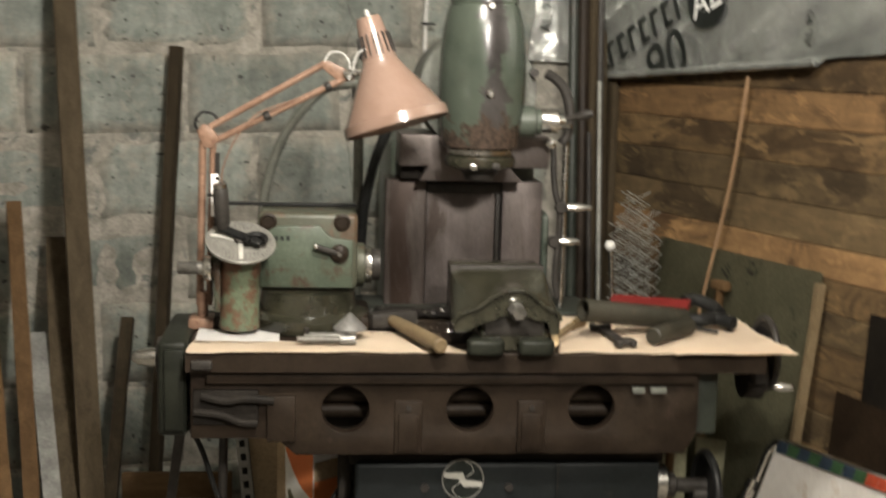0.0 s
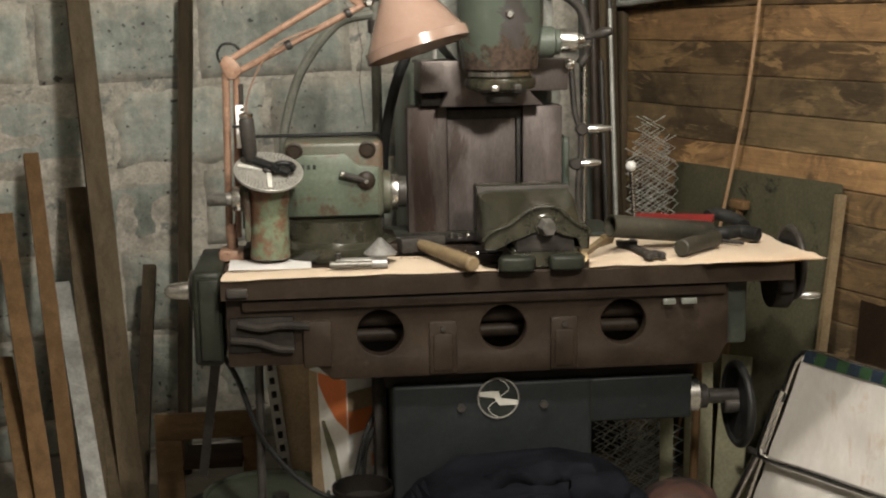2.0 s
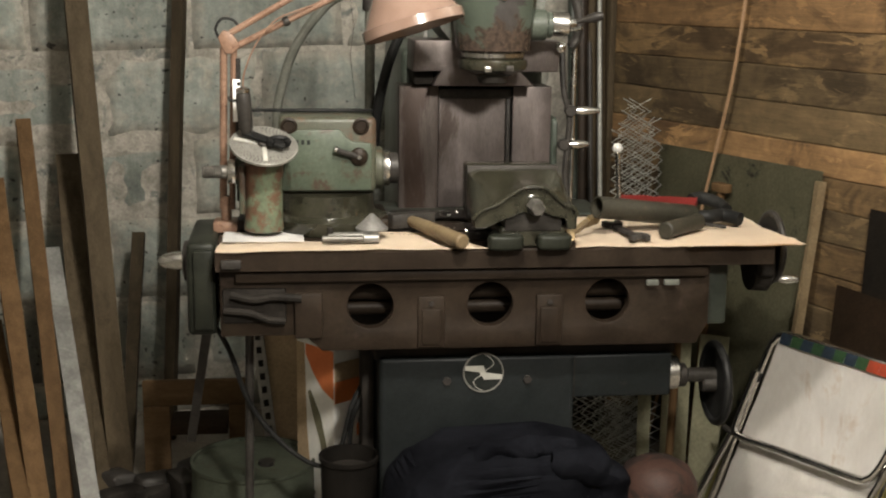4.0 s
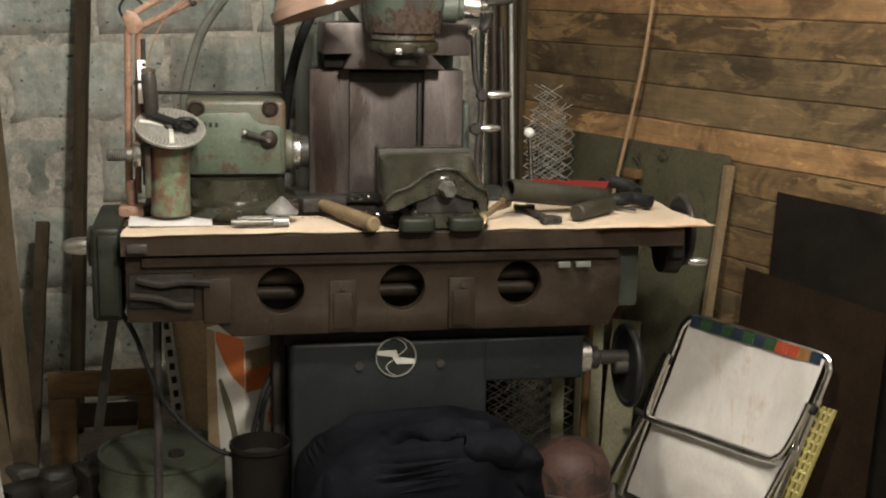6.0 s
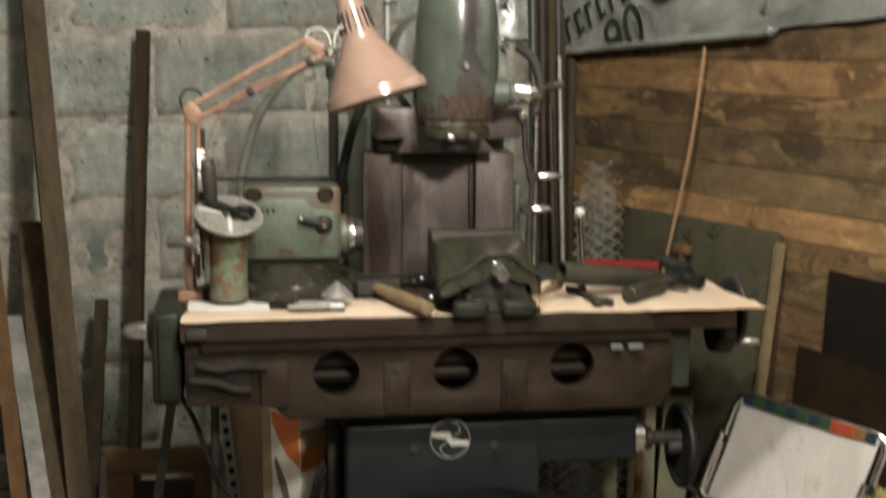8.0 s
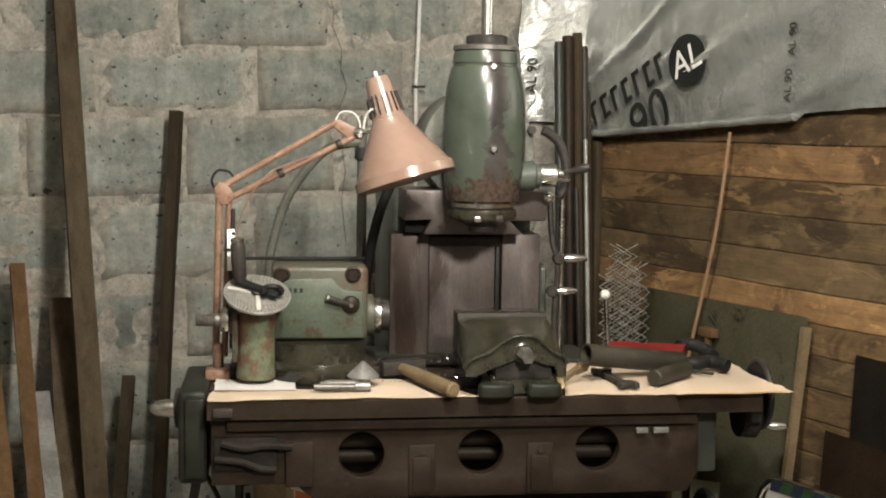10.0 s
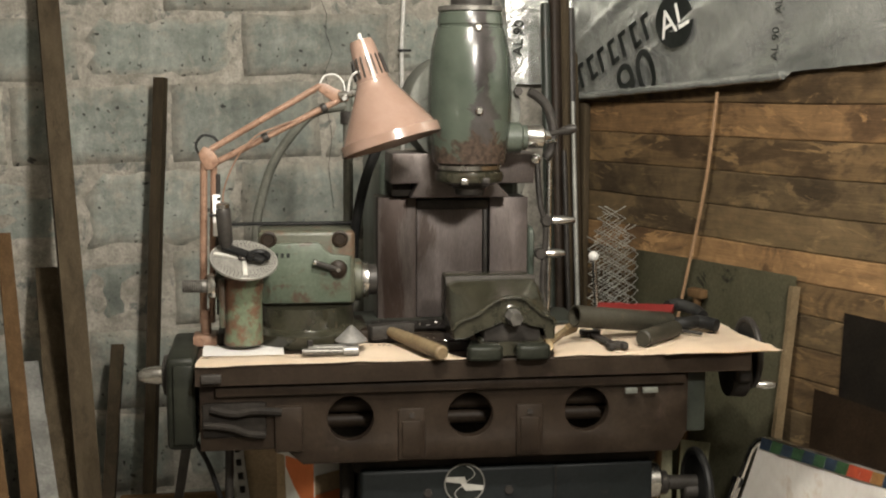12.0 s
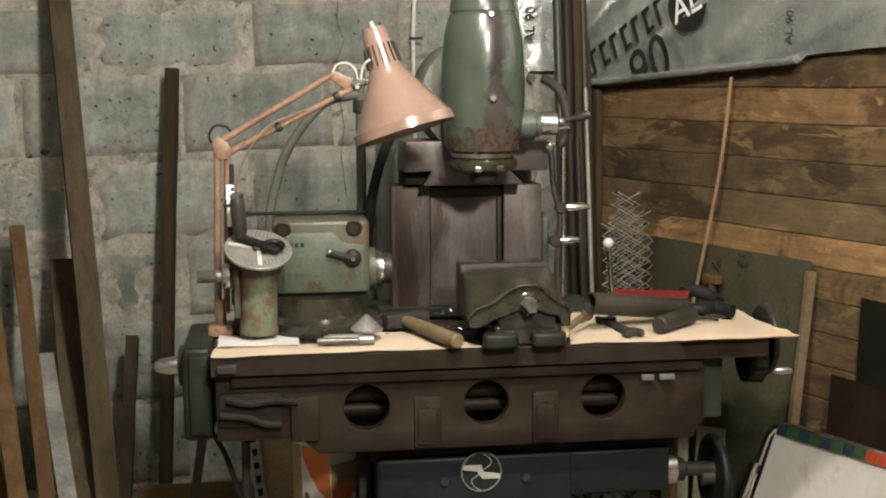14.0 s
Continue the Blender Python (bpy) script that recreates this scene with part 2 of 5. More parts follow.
RUSTYWAY = surf("rust_brown_slideway", (0.044, 0.034, 0.029), (0.092, 0.076, 0.068), 5, 0.42, metal=0.4, wear=(0.04, 0.026, 0.02), wear_scale=6, wear_at=0.5,
             stretch=(3, 3, 0.5), bump=0.06)
SLIDE = surf("worn_slideway", (0.085, 0.07, 0.064), (0.128, 0.11, 0.104), 6, 0.45, metal=0.5, wear=(0.064, 0.049, 0.042), wear_scale=5, wear_at=0.58,
             stretch=(3, 3, 0.6), bump=0.06, spec=0.25)
BLUE = surf("blue_grey_enamel", (0.0078, 0.0096, 0.0098), (0.0135, 0.0155, 0.0158), 6, 0.45, wear=(0.0226, 0.0208, 0.0189), wear_scale=12, wear_at=0.64, bump=0.07, spec=0.14)
STEEL = surf("bright_steel", (0.5, 0.49, 0.46), (0.66, 0.65, 0.62), 20, 0.25, metal=1.0, bump=0.03, rough_var=0.1)
PLATEM = surf("dull_index_steel", (0.186, 0.18, 0.161), (0.26, 0.254, 0.229), 20, 0.4, metal=0.35, bump=0.03)
ALU = surf("turned_aluminium", (0.195, 0.191, 0.181), (0.256, 0.251, 0.237), 20, 0.38, metal=0.55, bump=0.03, spec=0.5)
IRON = surf("dark_iron", (0.021, 0.0189, 0.0168), (0.042, 0.0378, 0.0336), 18, 0.45, metal=0.12, bump=0.12, spec=0.2)
BLACK = surf("black_plastic", (0.0072, 0.0072, 0.0072), (0.018, 0.018, 0.0168), 14, 0.5, bump=0.08, spec=0.12)
# HOLLOW: greasy dark iron, also the painted shade inside openings, slots and gaps
HOLLOW = surf("greasy_iron_and_hollow_shade", (0.013, 0.0117, 0.0104), (0.026, 0.02275, 0.0195), 14, 0.6, bump=0.1, spec=0.03)
BEIGE = surf("lamp_enamel", (0.1814, 0.1174, 0.08817), (0.2095, 0.1406, 0.1096), 10, 0.19, wear=(0.151, 0.0874, 0.0619), wear_scale=9, wear_at=0.66, bump=0.01, rough_var=0.04, dirt=0.15, spec=1.0)
BEIGE_ARM = surf("rusty_lamp_enamel", (0.157, 0.0901, 0.0596), (0.224, 0.138, 0.0952), 30, 0.45, wear=(0.0952, 0.0477, 0.0286), wear_scale=40, wear_at=0.58, bump=0.06)
CARD = surf("brown_cardboard", (0.7844, 0.636, 0.477), (0.8904, 0.742, 0.5724), 5, 0.9, bump=0.06, dirt=0.12)
WHITE = surf("white_paper", (0.82, 0.81, 0.79), (0.88, 0.87, 0.85), 9, 0.85, bump=0.03, dirt=0.12)
CANVAS = surf("stained_white_canvas", (0.70, 0.67, 0.62), (0.84, 0.82, 0.78), 7, 0.9, wear=(0.68, 0.61, 0.53), wear_scale=7, wear_at=0.54, bump=0.2, dirt=0.15, stretch=(1, 1, 0.35))
CHROME = surf("scuffed_aluminium_tube", (0.6, 0.58, 0.55), (0.72, 0.70, 0.68), 25, 0.22, metal=1.0, bump=0.02, rough_var=0.1)
SWIVELG = surf("dull_grey_green_casting", (0.085, 0.09, 0.078), (0.14, 0.145, 0.125), 7, 0.5, wear=(0.06, 0.055, 0.05), wear_scale=8, wear_at=0.56, bump=0.08)
BANDG = surf("grimy_green_enamel", (0.045, 0.049, 0.034), (0.066, 0.068, 0.048), 11, 0.42, wear=(0.075, 0.048, 0.03), wear_scale=14, wear_at=0.52, bump=0.1)
PALESTEEL = surf("pale_scribed_steel", (0.42, 0.41, 0.37), (0.52, 0.51, 0.46), 30, 0.4, metal=0.3, bump=0.03, dirt=0.3)
THREAD = surf("greasy_thread_steel", (0.10, 0.095, 0.085), (0.18, 0.172, 0.155), 25, 0.38, metal=0.6, bump=0.05)
PIPEM = surf("mill_scale_pipe", (0.0156, 0.015, 0.0102), (0.033, 0.03, 0.0216), 9, 0.5, wear=(0.06, 0.045, 0.03), wear_scale=18, wear_at=0.58, bump=0.12)
BUCKETD = surf("tarred_bucket", (0.0044, 0.00385, 0.0033), (0.0088, 0.007425, 0.00605), 9, 0.7, bump=0.15, spec=0.06)
GREYMETAL = surf("dull_grey_strip", (0.196, 0.196, 0.175), (0.308, 0.308, 0.28), 10, 0.5, metal=0.3, bump=0.05)
STRIPMETAL = surf("weathered_grey_strip", (0.10, 0.10, 0.092), (0.20, 0.20, 0.185), 14, 0.6, metal=0.2, bump=0.08)
ZINC = surf("zinc_wire", (0.45, 0.463, 0.438), (0.625, 0.637, 0.6), 30, 0.4, metal=0.8, bump=0.0)
RUBBER = surf("grey_hose_rubber", (0.066, 0.0693, 0.0561), (0.099, 0.099, 0.0825), 20, 0.6, bump=0.1)
NAVY = surf("navy_cloth", (0.003015, 0.003195, 0.004331), (0.00693, 0.00738, 0.009533), 9, 0.95, bump=0.35, spec=0.02)
WOODH = surf("worn_wooden_handle", (0.117, 0.083, 0.0449), (0.162, 0.121, 0.0694), 14, 0.6, stretch=(1, 1, 1), bump=0.1)
BRASS = surf("tarnished_brass", (0.198, 0.145, 0.0792), (0.277, 0.211, 0.125), 30, 0.4, metal=0.7, bump=0.1)
ORANGE = surf("orange_print", (0.613, 0.168, 0.0544), (0.712, 0.228, 0.0792), 6, 0.6, bump=0.02, dirt=0.2)
PRINTW = surf("white_print", (0.688, 0.688, 0.65), (0.825, 0.812, 0.775), 6, 0.6, bump=0.02, dirt=0.2)
PRINTD = surf("dark_print", (0.012, 0.014, 0.012), (0.024, 0.026, 0.024), 10, 0.7, bump=0.0, spec=0.05)
KRAFT = surf("kraft_board", (0.329, 0.242, 0.143), (0.419, 0.312, 0.198), 6, 0.85, bump=0.06)
REDP = surf("red_enamel", (0.1008, 0.0084, 0.0072), (0.132, 0.0144, 0.012), 14, 0.4, wear=(0.045, 0.015, 0.012), wear_scale=30, wear_at=0.62, bump=0.05)
CANRED = surf("rusty_red_can", (0.030, 0.015, 0.0115), (0.052, 0.027, 0.02), 9, 0.6, wear=(0.017, 0.012, 0.0105), wear_scale=12, wear_at=0.5, bump=0.2, spec=0.2)
BARRELG = surf("faded_green_drum", (0.04547, 0.05304, 0.03791), (0.07573, 0.08339, 0.06316), 6, 0.6, wear=(0.0535, 0.0446, 0.0327), wear_scale=8, wear_at=0.6, bump=0.1, spec=0.1)
# PALEOLIVE: lighter olive for the sheet's lit lower part; also a print colour
PALEOLIVE = surf("pale_olive_tone", (0.135, 0.13, 0.081), (0.216, 0.207, 0.135), 6, 0.8, bump=0.1)
SHEETG = surf("dark_olive_sheet", (0.07788, 0.07316, 0.04366), (0.1227, 0.1156, 0.07316), 4, 0.7, wear=(0.0231, 0.0198, 0.0158), wear_scale=6, wear_at=0.6, bump=0.08, spec=0.1)
DARKB = surf("blackened_board", (0.01029, 0.00882, 0.00735), (0.02205, 0.0177, 0.01323), 5, 0.85, bump=0.2, spec=0.1)
BROWNB = surf("dark_brown_board", (0.01985, 0.01247, 0.007371), (0.03402, 0.0216, 0.01304), 5, 0.8, bump=0.2, spec=0.1)
PLYB = surf("brown_plywood", (0.0739, 0.0449, 0.0211), (0.111, 0.0713, 0.037), 6, 0.75, stretch=(1, 1, 4), bump=0.15, spec=0.1)
YELLOW = surf("yellow_plastic_mesh", (0.2216, 0.1904, 0.06336), (0.2744, 0.2432, 0.0896), 10, 0.6, bump=0.05)
COPPER = surf("varnished_rod", (0.206, 0.125, 0.0686), (0.262, 0.168, 0.0936), 20, 0.45, bump=0.05)
CABLEW = surf("white_cable_sheath", (0.465, 0.458, 0.427), (0.54, 0.532, 0.503), 30, 0.45, bump=0.0)


def foil_material():
    m, n, l, p = nodes_of("foil_membrane")
    co = n.new("ShaderNodeTexCoord")
    a = noise_node(n, l, co.outputs["Object"], 6, 6, 0.6, 0.4)
    f = noise_node(n, l, co.outputs["Object"], 17, 4, 0.55, 1.5)
    c = ramp_node(n, l, a.outputs[0], (0.33, 0.345, 0.325), (0.52, 0.53, 0.51), 0.3, 0.7)
    l.new(c.outputs[0], p.inputs["Base Color"])
    p.inputs["Metallic"].default_value = 0.75
    p.inputs["Roughness"].default_value = 0.22
    f2 = noise_node(n, l, co.outputs["Object"], 55, 5, 0.6, 1.0)
    both = n.new("ShaderNodeMath")
    both.operation = "MULTIPLY_ADD"
    both.inputs[1].default_value = 0.28
    l.new(f2.outputs[0], both.inputs[0])
    l.new(f.outputs[0], both.inputs[2])
    b = n.new("ShaderNodeBump")
    b.inputs["Strength"].default_value, b.inputs["Distance"].default_value = 0.38, 0.02
    l.new(both.outputs[0], b.inputs["Height"])
    l.new(b.outputs[0], p.inputs["Normal"])
    return m


FOIL = foil_material()


# ---- mesh helpers ----
V = Vector


def part(name, bm, material, parent=None, label="", smooth=True, angle=35):
    me = bpy.data.meshes.new(name)
    bmesh.ops.recalc_face_normals(bm, faces=bm.faces[:])
    if smooth:
        lim = radians(angle)
        for f in bm.faces:
            f.smooth = True
        for e in bm.edges:
            if len(e.link_faces) != 2 or e.calc_face_angle(0) > lim:
                e.smooth = False
    bm.to_mesh(me)
    bm.free()
    me.materials.append(material)
    ob = new(name, me)
    if parent is not None:
        ob.parent = parent
        if parent.type == "EMPTY":
            ob.matrix_parent_inverse = Matrix.Translation(parent.location).inverted()
    return tagged(ob, label)


def thing(name, place, label, category, group="", kind=""):
    ob = new(name)
    ob.location, ob.empty_display_size = place, 0.05
    return tagged(ob, label, category, group, kind)


def lone(name, bm, material, label, category, group="", kind="", smooth=True):
    return tagged(part(name, bm, material, None, "", smooth), label, category, group, kind)


def box(x0, x1, y0, y1, z0, z1, bevel=0.004, seg=2, bm=None, m=None):
    own = bmesh.new()
    bmesh.ops.create_cube(own, size=1)
    bmesh.ops.scale(own, vec=(abs(x1 - x0), abs(y1 - y0), abs(z1 - z0)), verts=own.verts)
    if bevel:
        bmesh.ops.bevel(own, geom=own.edges[:], offset=bevel, segments=seg, profile=0.5, affect="EDGES")
    bmesh.ops.translate(own, vec=((x0 + x1) / 2, (y0 + y1) / 2, (z0 + z1) / 2), verts=own.verts)
    if m is not None:
        own.transform(m)
    return merge(bm, own)


def merge(bm, own):
    if bm is None:
        return own
    me = bpy.data.meshes.new("tmp")
    own.to_mesh(me)
    own.free()
    bm.from_mesh(me)
    bpy.data.meshes.remove(me)
    return bm


def axis_matrix(a, b):
    a, b = V(a), V(b)
    return Matrix.Translation(a) @ (b - a).to_track_quat("Z", "Y").to_matrix().to_4x4()


def lathe(profile, a=(0, 0, 0), b=(0, 0, 1), n=28, bm=None, close=True):
    """profile: (radius, way along from a towards b, in metres)."""
    own = bmesh.new()
    m = axis_matrix(a, b)
    rings = []
    for r, h in profile:
        rings.append([own.verts.new(m @ V((r * math.cos(2 * math.pi * i / n), r * math.sin(2 * math.pi * i / n), h))) for i in range(n)])
    for p, q in zip(rings, rings[1:]):
        for i in range(n):
            own.faces.new((p[i], p[(i + 1) % n], q[(i + 1) % n], q[i]))
    if close:
        own.faces.new(rings[0][::-1])
        own.faces.new(rings[-1])
    return merge(bm, own)


def rod(a, b, r, n=16, r2=None, bm=None, chamfer=0.0):
    d = (V(b) - V(a)).length
    r2 = r if r2 is None else r2
    c = min(chamfer, r * 0.5, d * 0.3)
    prof = [(r, 0), (r2, d)] if not c else [(r - c, 0), (r, c), (r2, d - c), (r2 - c, d)]
    return lathe(prof, a, b, n, bm)


def smooth_line(pts, steps=8):
    pts = [V(p) for p in pts]
    out = []
    for i in range(len(pts) - 1):
        p0, p1, p2, p3 = pts[max(i - 1, 0)], pts[i], pts[i + 1], pts[min(i + 2, len(pts) - 1)]
        for s in range(steps):
            t = s / steps
            out.append(0.5 * (2 * p1 + (p2 - p0) * t + (2 * p0 - 5 * p1 + 4 * p2 - p3) * t * t + (3 * p1 - p0 - 3 * p2 + p3) * t ** 3))
    return out + [pts[-1]]


def tube(pts, r, n=8, steps=8, bm=None, curved=True):
    line = smooth_line(pts, steps) if curved else [V(p) for p in pts]
    own = bmesh.new()
    rings, up = [], V((0.31, 0.2, 0.93))
    for i, p in enumerate(line):
        d = (line[min(i + 1, len(line) - 1)] - line[max(i - 1, 0)]).normalized()
        u = d.cross(up)
        if u.length < 1e-3:
            u = d.cross(V((1, 0, 0)))
        u.normalize()
        up = u.cross(d)
        rings.append([own.verts.new(p + r * (math.cos(2 * math.pi * k / n) * u + math.sin(2 * math.pi * k / n) * up)) for k in range(n)])
    for a, b in zip(rings, rings[1:]):
        for k in range(n):
            own.faces.new((a[k], a[(k + 1) % n], b[(k + 1) % n], b[k]))
    own.faces.new(rings[0][::-1])
    own.faces.new(rings[-1])
    return merge(bm, own)


def prism(outline, y0, y1, bevel=0.0, holes=(), bm=None, m=None, seg=2):
    """An outline in x, z carried along y; holes are (x, z, radius)."""
    own = bmesh.new()
    loops = [[own.verts.new((x, y0, z)) for x, z in outline]]
    for hx, hz, hr in holes:
        loops.append([own.verts.new((hx + hr * math.cos(2 * math.pi * i / 32), y0, hz + hr * math.sin(2 * math.pi * i / 32))) for i in range(32)])
    edges = [own.edges.new((lp[i], lp[(i + 1) % len(lp)])) for lp in loops for i in range(len(lp))]
    if holes:
        bmesh.ops.triangle_fill(own, use_beauty=True, edges=edges)
    else:
        own.faces.new(loops[0])
    faces = own.faces[:]
    got = bmesh.ops.extrude_face_region(own, geom=faces)
    bmesh.ops.translate(own, vec=(0, y1 - y0, 0), verts=[g for g in got["geom"] if isinstance(g, bmesh.types.BMVert)])
    bmesh.ops.recalc_face_normals(own, faces=own.faces[:])
    if bevel:
        sharp = [e for e in own.edges if len(e.link_faces) == 2 and e.calc_face_angle(0) > 0.6]
        bmesh.ops.bevel(own, geom=sharp, offset=bevel, segments=seg, profile=0.5, affect="EDGES")
    if m is not None:
        own.transform(m)
    return merge(bm, own)


def plank_between(a, b, width, thick, turn=0.0, bevel=0.002, bm=None, rough=0.0, seed=0):
    """A sawn length from a to b."""
    d = (V(b) - V(a)).length
    own = bmesh.new()
    rnd = random.Random(seed)
    k = 7
    rings = []
    m = axis_matrix(a, b) @ pose(0, 0, 0, 0, 0, turn)
    for i in range(k + 1):
        j = [rnd.uniform(-rough, rough) for _ in range(4)]
        z = d * i / k
        rings.append([own.verts.new(m @ V((sx * width / 2 + j[q], sy * thick / 2 + j[(q + 1) % 4], z)))
                      for q, (sx, sy) in enumerate(((-1, -1), (1, -1), (1, 1), (-1, 1)))])
    for p, q in zip(rings, rings[1:]):
        for i in range(4):
            own.faces.new((p[i], p[(i + 1) % 4], q[(i + 1) % 4], q[i]))
    own.faces.new(rings[0][::-1])
    own.faces.new(rings[-1])
    if bevel:
        long = [e for e in own.edges if len(e.link_faces) == 2 and e.calc_face_angle(0) > 0.8]
        bmesh.ops.bevel(own, geom=long, offset=bevel, segments=1, affect="EDGES")
    return merge(bm, own)


def sheet(corners, thick, nx=16, ny=16, wave=0.0, scale=6.0, seed=0.0, bm=None, edge=0.0):
    """A slightly uneven sheet over four corners, given in turn."""
    c = [V(p) for p in corners]
    nrm = (c[1] - c[0]).cross(c[3] - c[0]).normalized()
    own = bmesh.new()
    grid = []
    for j in range(ny + 1):
        row = []
        for i in range(nx + 1):
            u, v = i / nx, j / ny
            p = (c[0] * (1 - u) + c[1] * u) * (1 - v) + (c[3] * (1 - u) + c[2] * u) * v
            q = p + V((seed, seed * 1.7, -seed))
            if wave:
                p = p + nrm * wave * noise.noise(q * scale)
            if edge and (i in (0, nx) or j in (0, ny)):
                p = p + V((noise.noise(q * 31), noise.noise(q * 37 + V((4, 1, 2))), 0)) * edge
            row.append(own.verts.new(p))
        grid.append(row)
    for j in range(ny):
        for i in range(nx):
            own.faces.new((grid[j][i], grid[j][i + 1], grid[j + 1][i + 1], grid[j + 1][i]))
    bmesh.ops.solidify(own, geom=own.faces[:], thickness=thick)
    return merge(bm, own)


def lettering(text, size, m, material, name, parent, extrude=0.0005):
    cu = bpy.data.curves.new(name, "FONT")
    cu.body, cu.size, cu.extrude, cu.align_x, cu.align_y = text, size, extrude, "CENTER", "CENTER"
    tmp = bpy.data.objects.new(name, cu)
    scene.collection.objects.link(tmp)
    me = bpy.data.meshes.new_from_object(tmp.evaluated_get(bpy.context.evaluated_depsgraph_get()))
    bpy.data.objects.remove(tmp)
    bpy.data.curves.remove(cu)
    me.transform(m)
    me.materials.clear()
    me.materials.append(material)
    ob = new(name, me)
    ob.parent = parent
    return ob


# ---- structure ----
WALL_TURN, CORNER, WOOD_TURN = 4.0, (0.551, 1.461), -70.0
back_m = pose(CORNER[0], CORNER[1], 0, 0, 0, WALL_TURN)
wood_m = pose(CORNER[0], CORNER[1], 0, 0, 0, WOOD_TURN)

bm = bmesh.new()
bmesh.ops.create_grid(bm, x_segments=40, y_segments=40, size=4.0)
for v in bm.verts:
    v.co.z = 0.008 * noise.noise(v.co * 3)
bmesh.ops.translate(bm, vec=(0, -1.0, FLOOR - 0.006), verts=bm.verts)
lone("floor", bm, FLOORM, "bare earth and concrete workshop floor", "floor", kind="structure")
# out-of-view ceiling and two walls, added to close the room and set its fill
lone("ceiling", box(-2.6, 2.6, -4.3, 1.9, 2.55, 2.7, 0), CEIL, "unseen ceiling slab, added to bounce light down", "ceiling", kind="structure")
lone("wall_left", box(-2.3, -2.1, -4.2, 1.6, 0, 2.56, 0), DIMWALL, "unseen grey side wall, added to limit bounced light", "wall", kind="structure")
lone("wall_front", box(-2.3, 2.7, -4.3, -4.1, 0, 2.56, 0), DIMWALL, "unseen grey wall behind, added to limit bounced light", "wall", kind="structure")

wall_back = lone("wall_north", box(-2.9, 0.12, 0.012, 0.2, 0, 2.56, 0, m=back_m), MORTAR,
                 "slag block wall with thick smeared mortar joints", "wall", kind="structure")
wall_right = lone("wall_east", box(-0.1, 5.6, 0.02, 0.16, 0, 2.56, 0, m=wood_m), BROWNB,
                  "wall clad in rough sawn horizontal planks", "wall", kind="structure")

crack = [back_m @ V((u, -0.0015, z)) for u, z in ((-0.905, 2.2), (-0.895, 1.95), (-0.868, 1.83), (-0.872, 1.79), (-0.842, 1.72), (-0.845, 1.66), (-0.825, 1.60), (-0.850, 1.53), (-0.832, 1.47), (-0.842, 1.42), (-0.828, 1.33), (-0.84, 1.24), (-0.825, 1.1))]
part("wall_crack", tube(crack, 0.0007, 5, 1, curved=False), HOLLOW, wall_back, "thin dark crack in the blocks")

# foil membrane over the planks' upper part
foil = thing("foil_sheet", wood_m @ V((0.6, -0.02, 1.5)), "grey foil membrane sheet stapled above the planks", "foil sheet")
bm = bmesh.new()
nx, nz = 150, 56
grid = []
for j in range(nz + 1):
    row = []
    for i in range(nx + 1):
        u = -0.005 + 2.6 * i / nx
        low = 1.455 + 0.060 * u + (0.012 if u > 1.01 else 0.0) + 0.004 * noise.noise(V((u * 9, 0, 3)))
        z = low + (2.5 - low) * j / nz
        d = -0.02 - 0.020 * (0.5 + noise.noise(V((u * 3.0 + z * 2, z * 2.4 - u, 1)))) - 0.008 * abs(noise.noise(V((u * 9, z * 11, 5))))
        fold = abs(noise.noise(V((u * 2.2 - z * 3.1, z * 1.3, 8))))
        d -= 0.018 * max(0, 0.16 - fold) / 0.16
        row.append(bm.verts.new(wood_m @ V((u, d, z))))
    grid.append(row)
for j in range(nz):
    for i in range(nx):
        bm.faces.new((grid[j][i], grid[j][i + 1], grid[j + 1][i + 1], grid[j + 1][i]))
sheet_part = part("membrane", bm, FOIL, foil)
bm = bmesh.new()
grid = []
for j in range(31):
    row = []
    for i in range(17):
        u, z = -0.265 + 0.275 * i / 16, 1.5 + 1.0 * j / 30
        u += 0.05 * noise.noise(V((0, 0, z * 5))) * (1 - i / 16)
        row.append(bm.verts.new(back_m @ V((u, -0.02 - 0.008 * noise.noise(V((u * 12, 2, z * 7))), z))))
    grid.append(row)
for j in range(30):
    for i in range(16):
        bm.faces.new((grid[j][i], grid[j][i + 1], grid[j + 1][i + 1], grid[j + 1][i]))
part("membrane_return", bm, FOIL, foil)


def on_wood(u, d, z, roll=0):
    return wood_m @ Matrix.Translation((u, d, z)) @ pose(0, 0, 0, 90, 0, 0) @ pose(0, 0, 0, 0, 0, roll)


# printed marks: an oval with light letters, a number, grade marks, plain bars for the maker's name
bm = bmesh.new()
bmesh.ops.create_circle(bm, cap_ends=True, radius=1, segments=40)
bm.transform(on_wood(0.555, -0.054, 1.680, 0) @ Matrix.Diagonal((0.086, 0.078, 1, 1)))
part("printed_oval", bm, PRINTD, sheet_part)
lettering("AL", 0.112, on_wood(0.555, -0.056, 1.680, 20), PRINTW, "printed_letters", sheet_part)
number = lettering("90", 0.20, on_wood(0.385, -0.054, 1.508, 24), PRINTD, "printed_number", sheet_part)
bm = bmesh.new()
bm.from_mesh(number.data)
bmesh.ops.bisect_plane(bm, geom=bm.verts[:] + bm.edges[:] + bm.faces[:], plane_co=wood_m @ V((0, 0, 1.464)), plane_no=wood_m.to_3x3() @ V((0.060, 0, -1)), clear_outer=True)
bm.to_mesh(number.data)
bm.free()
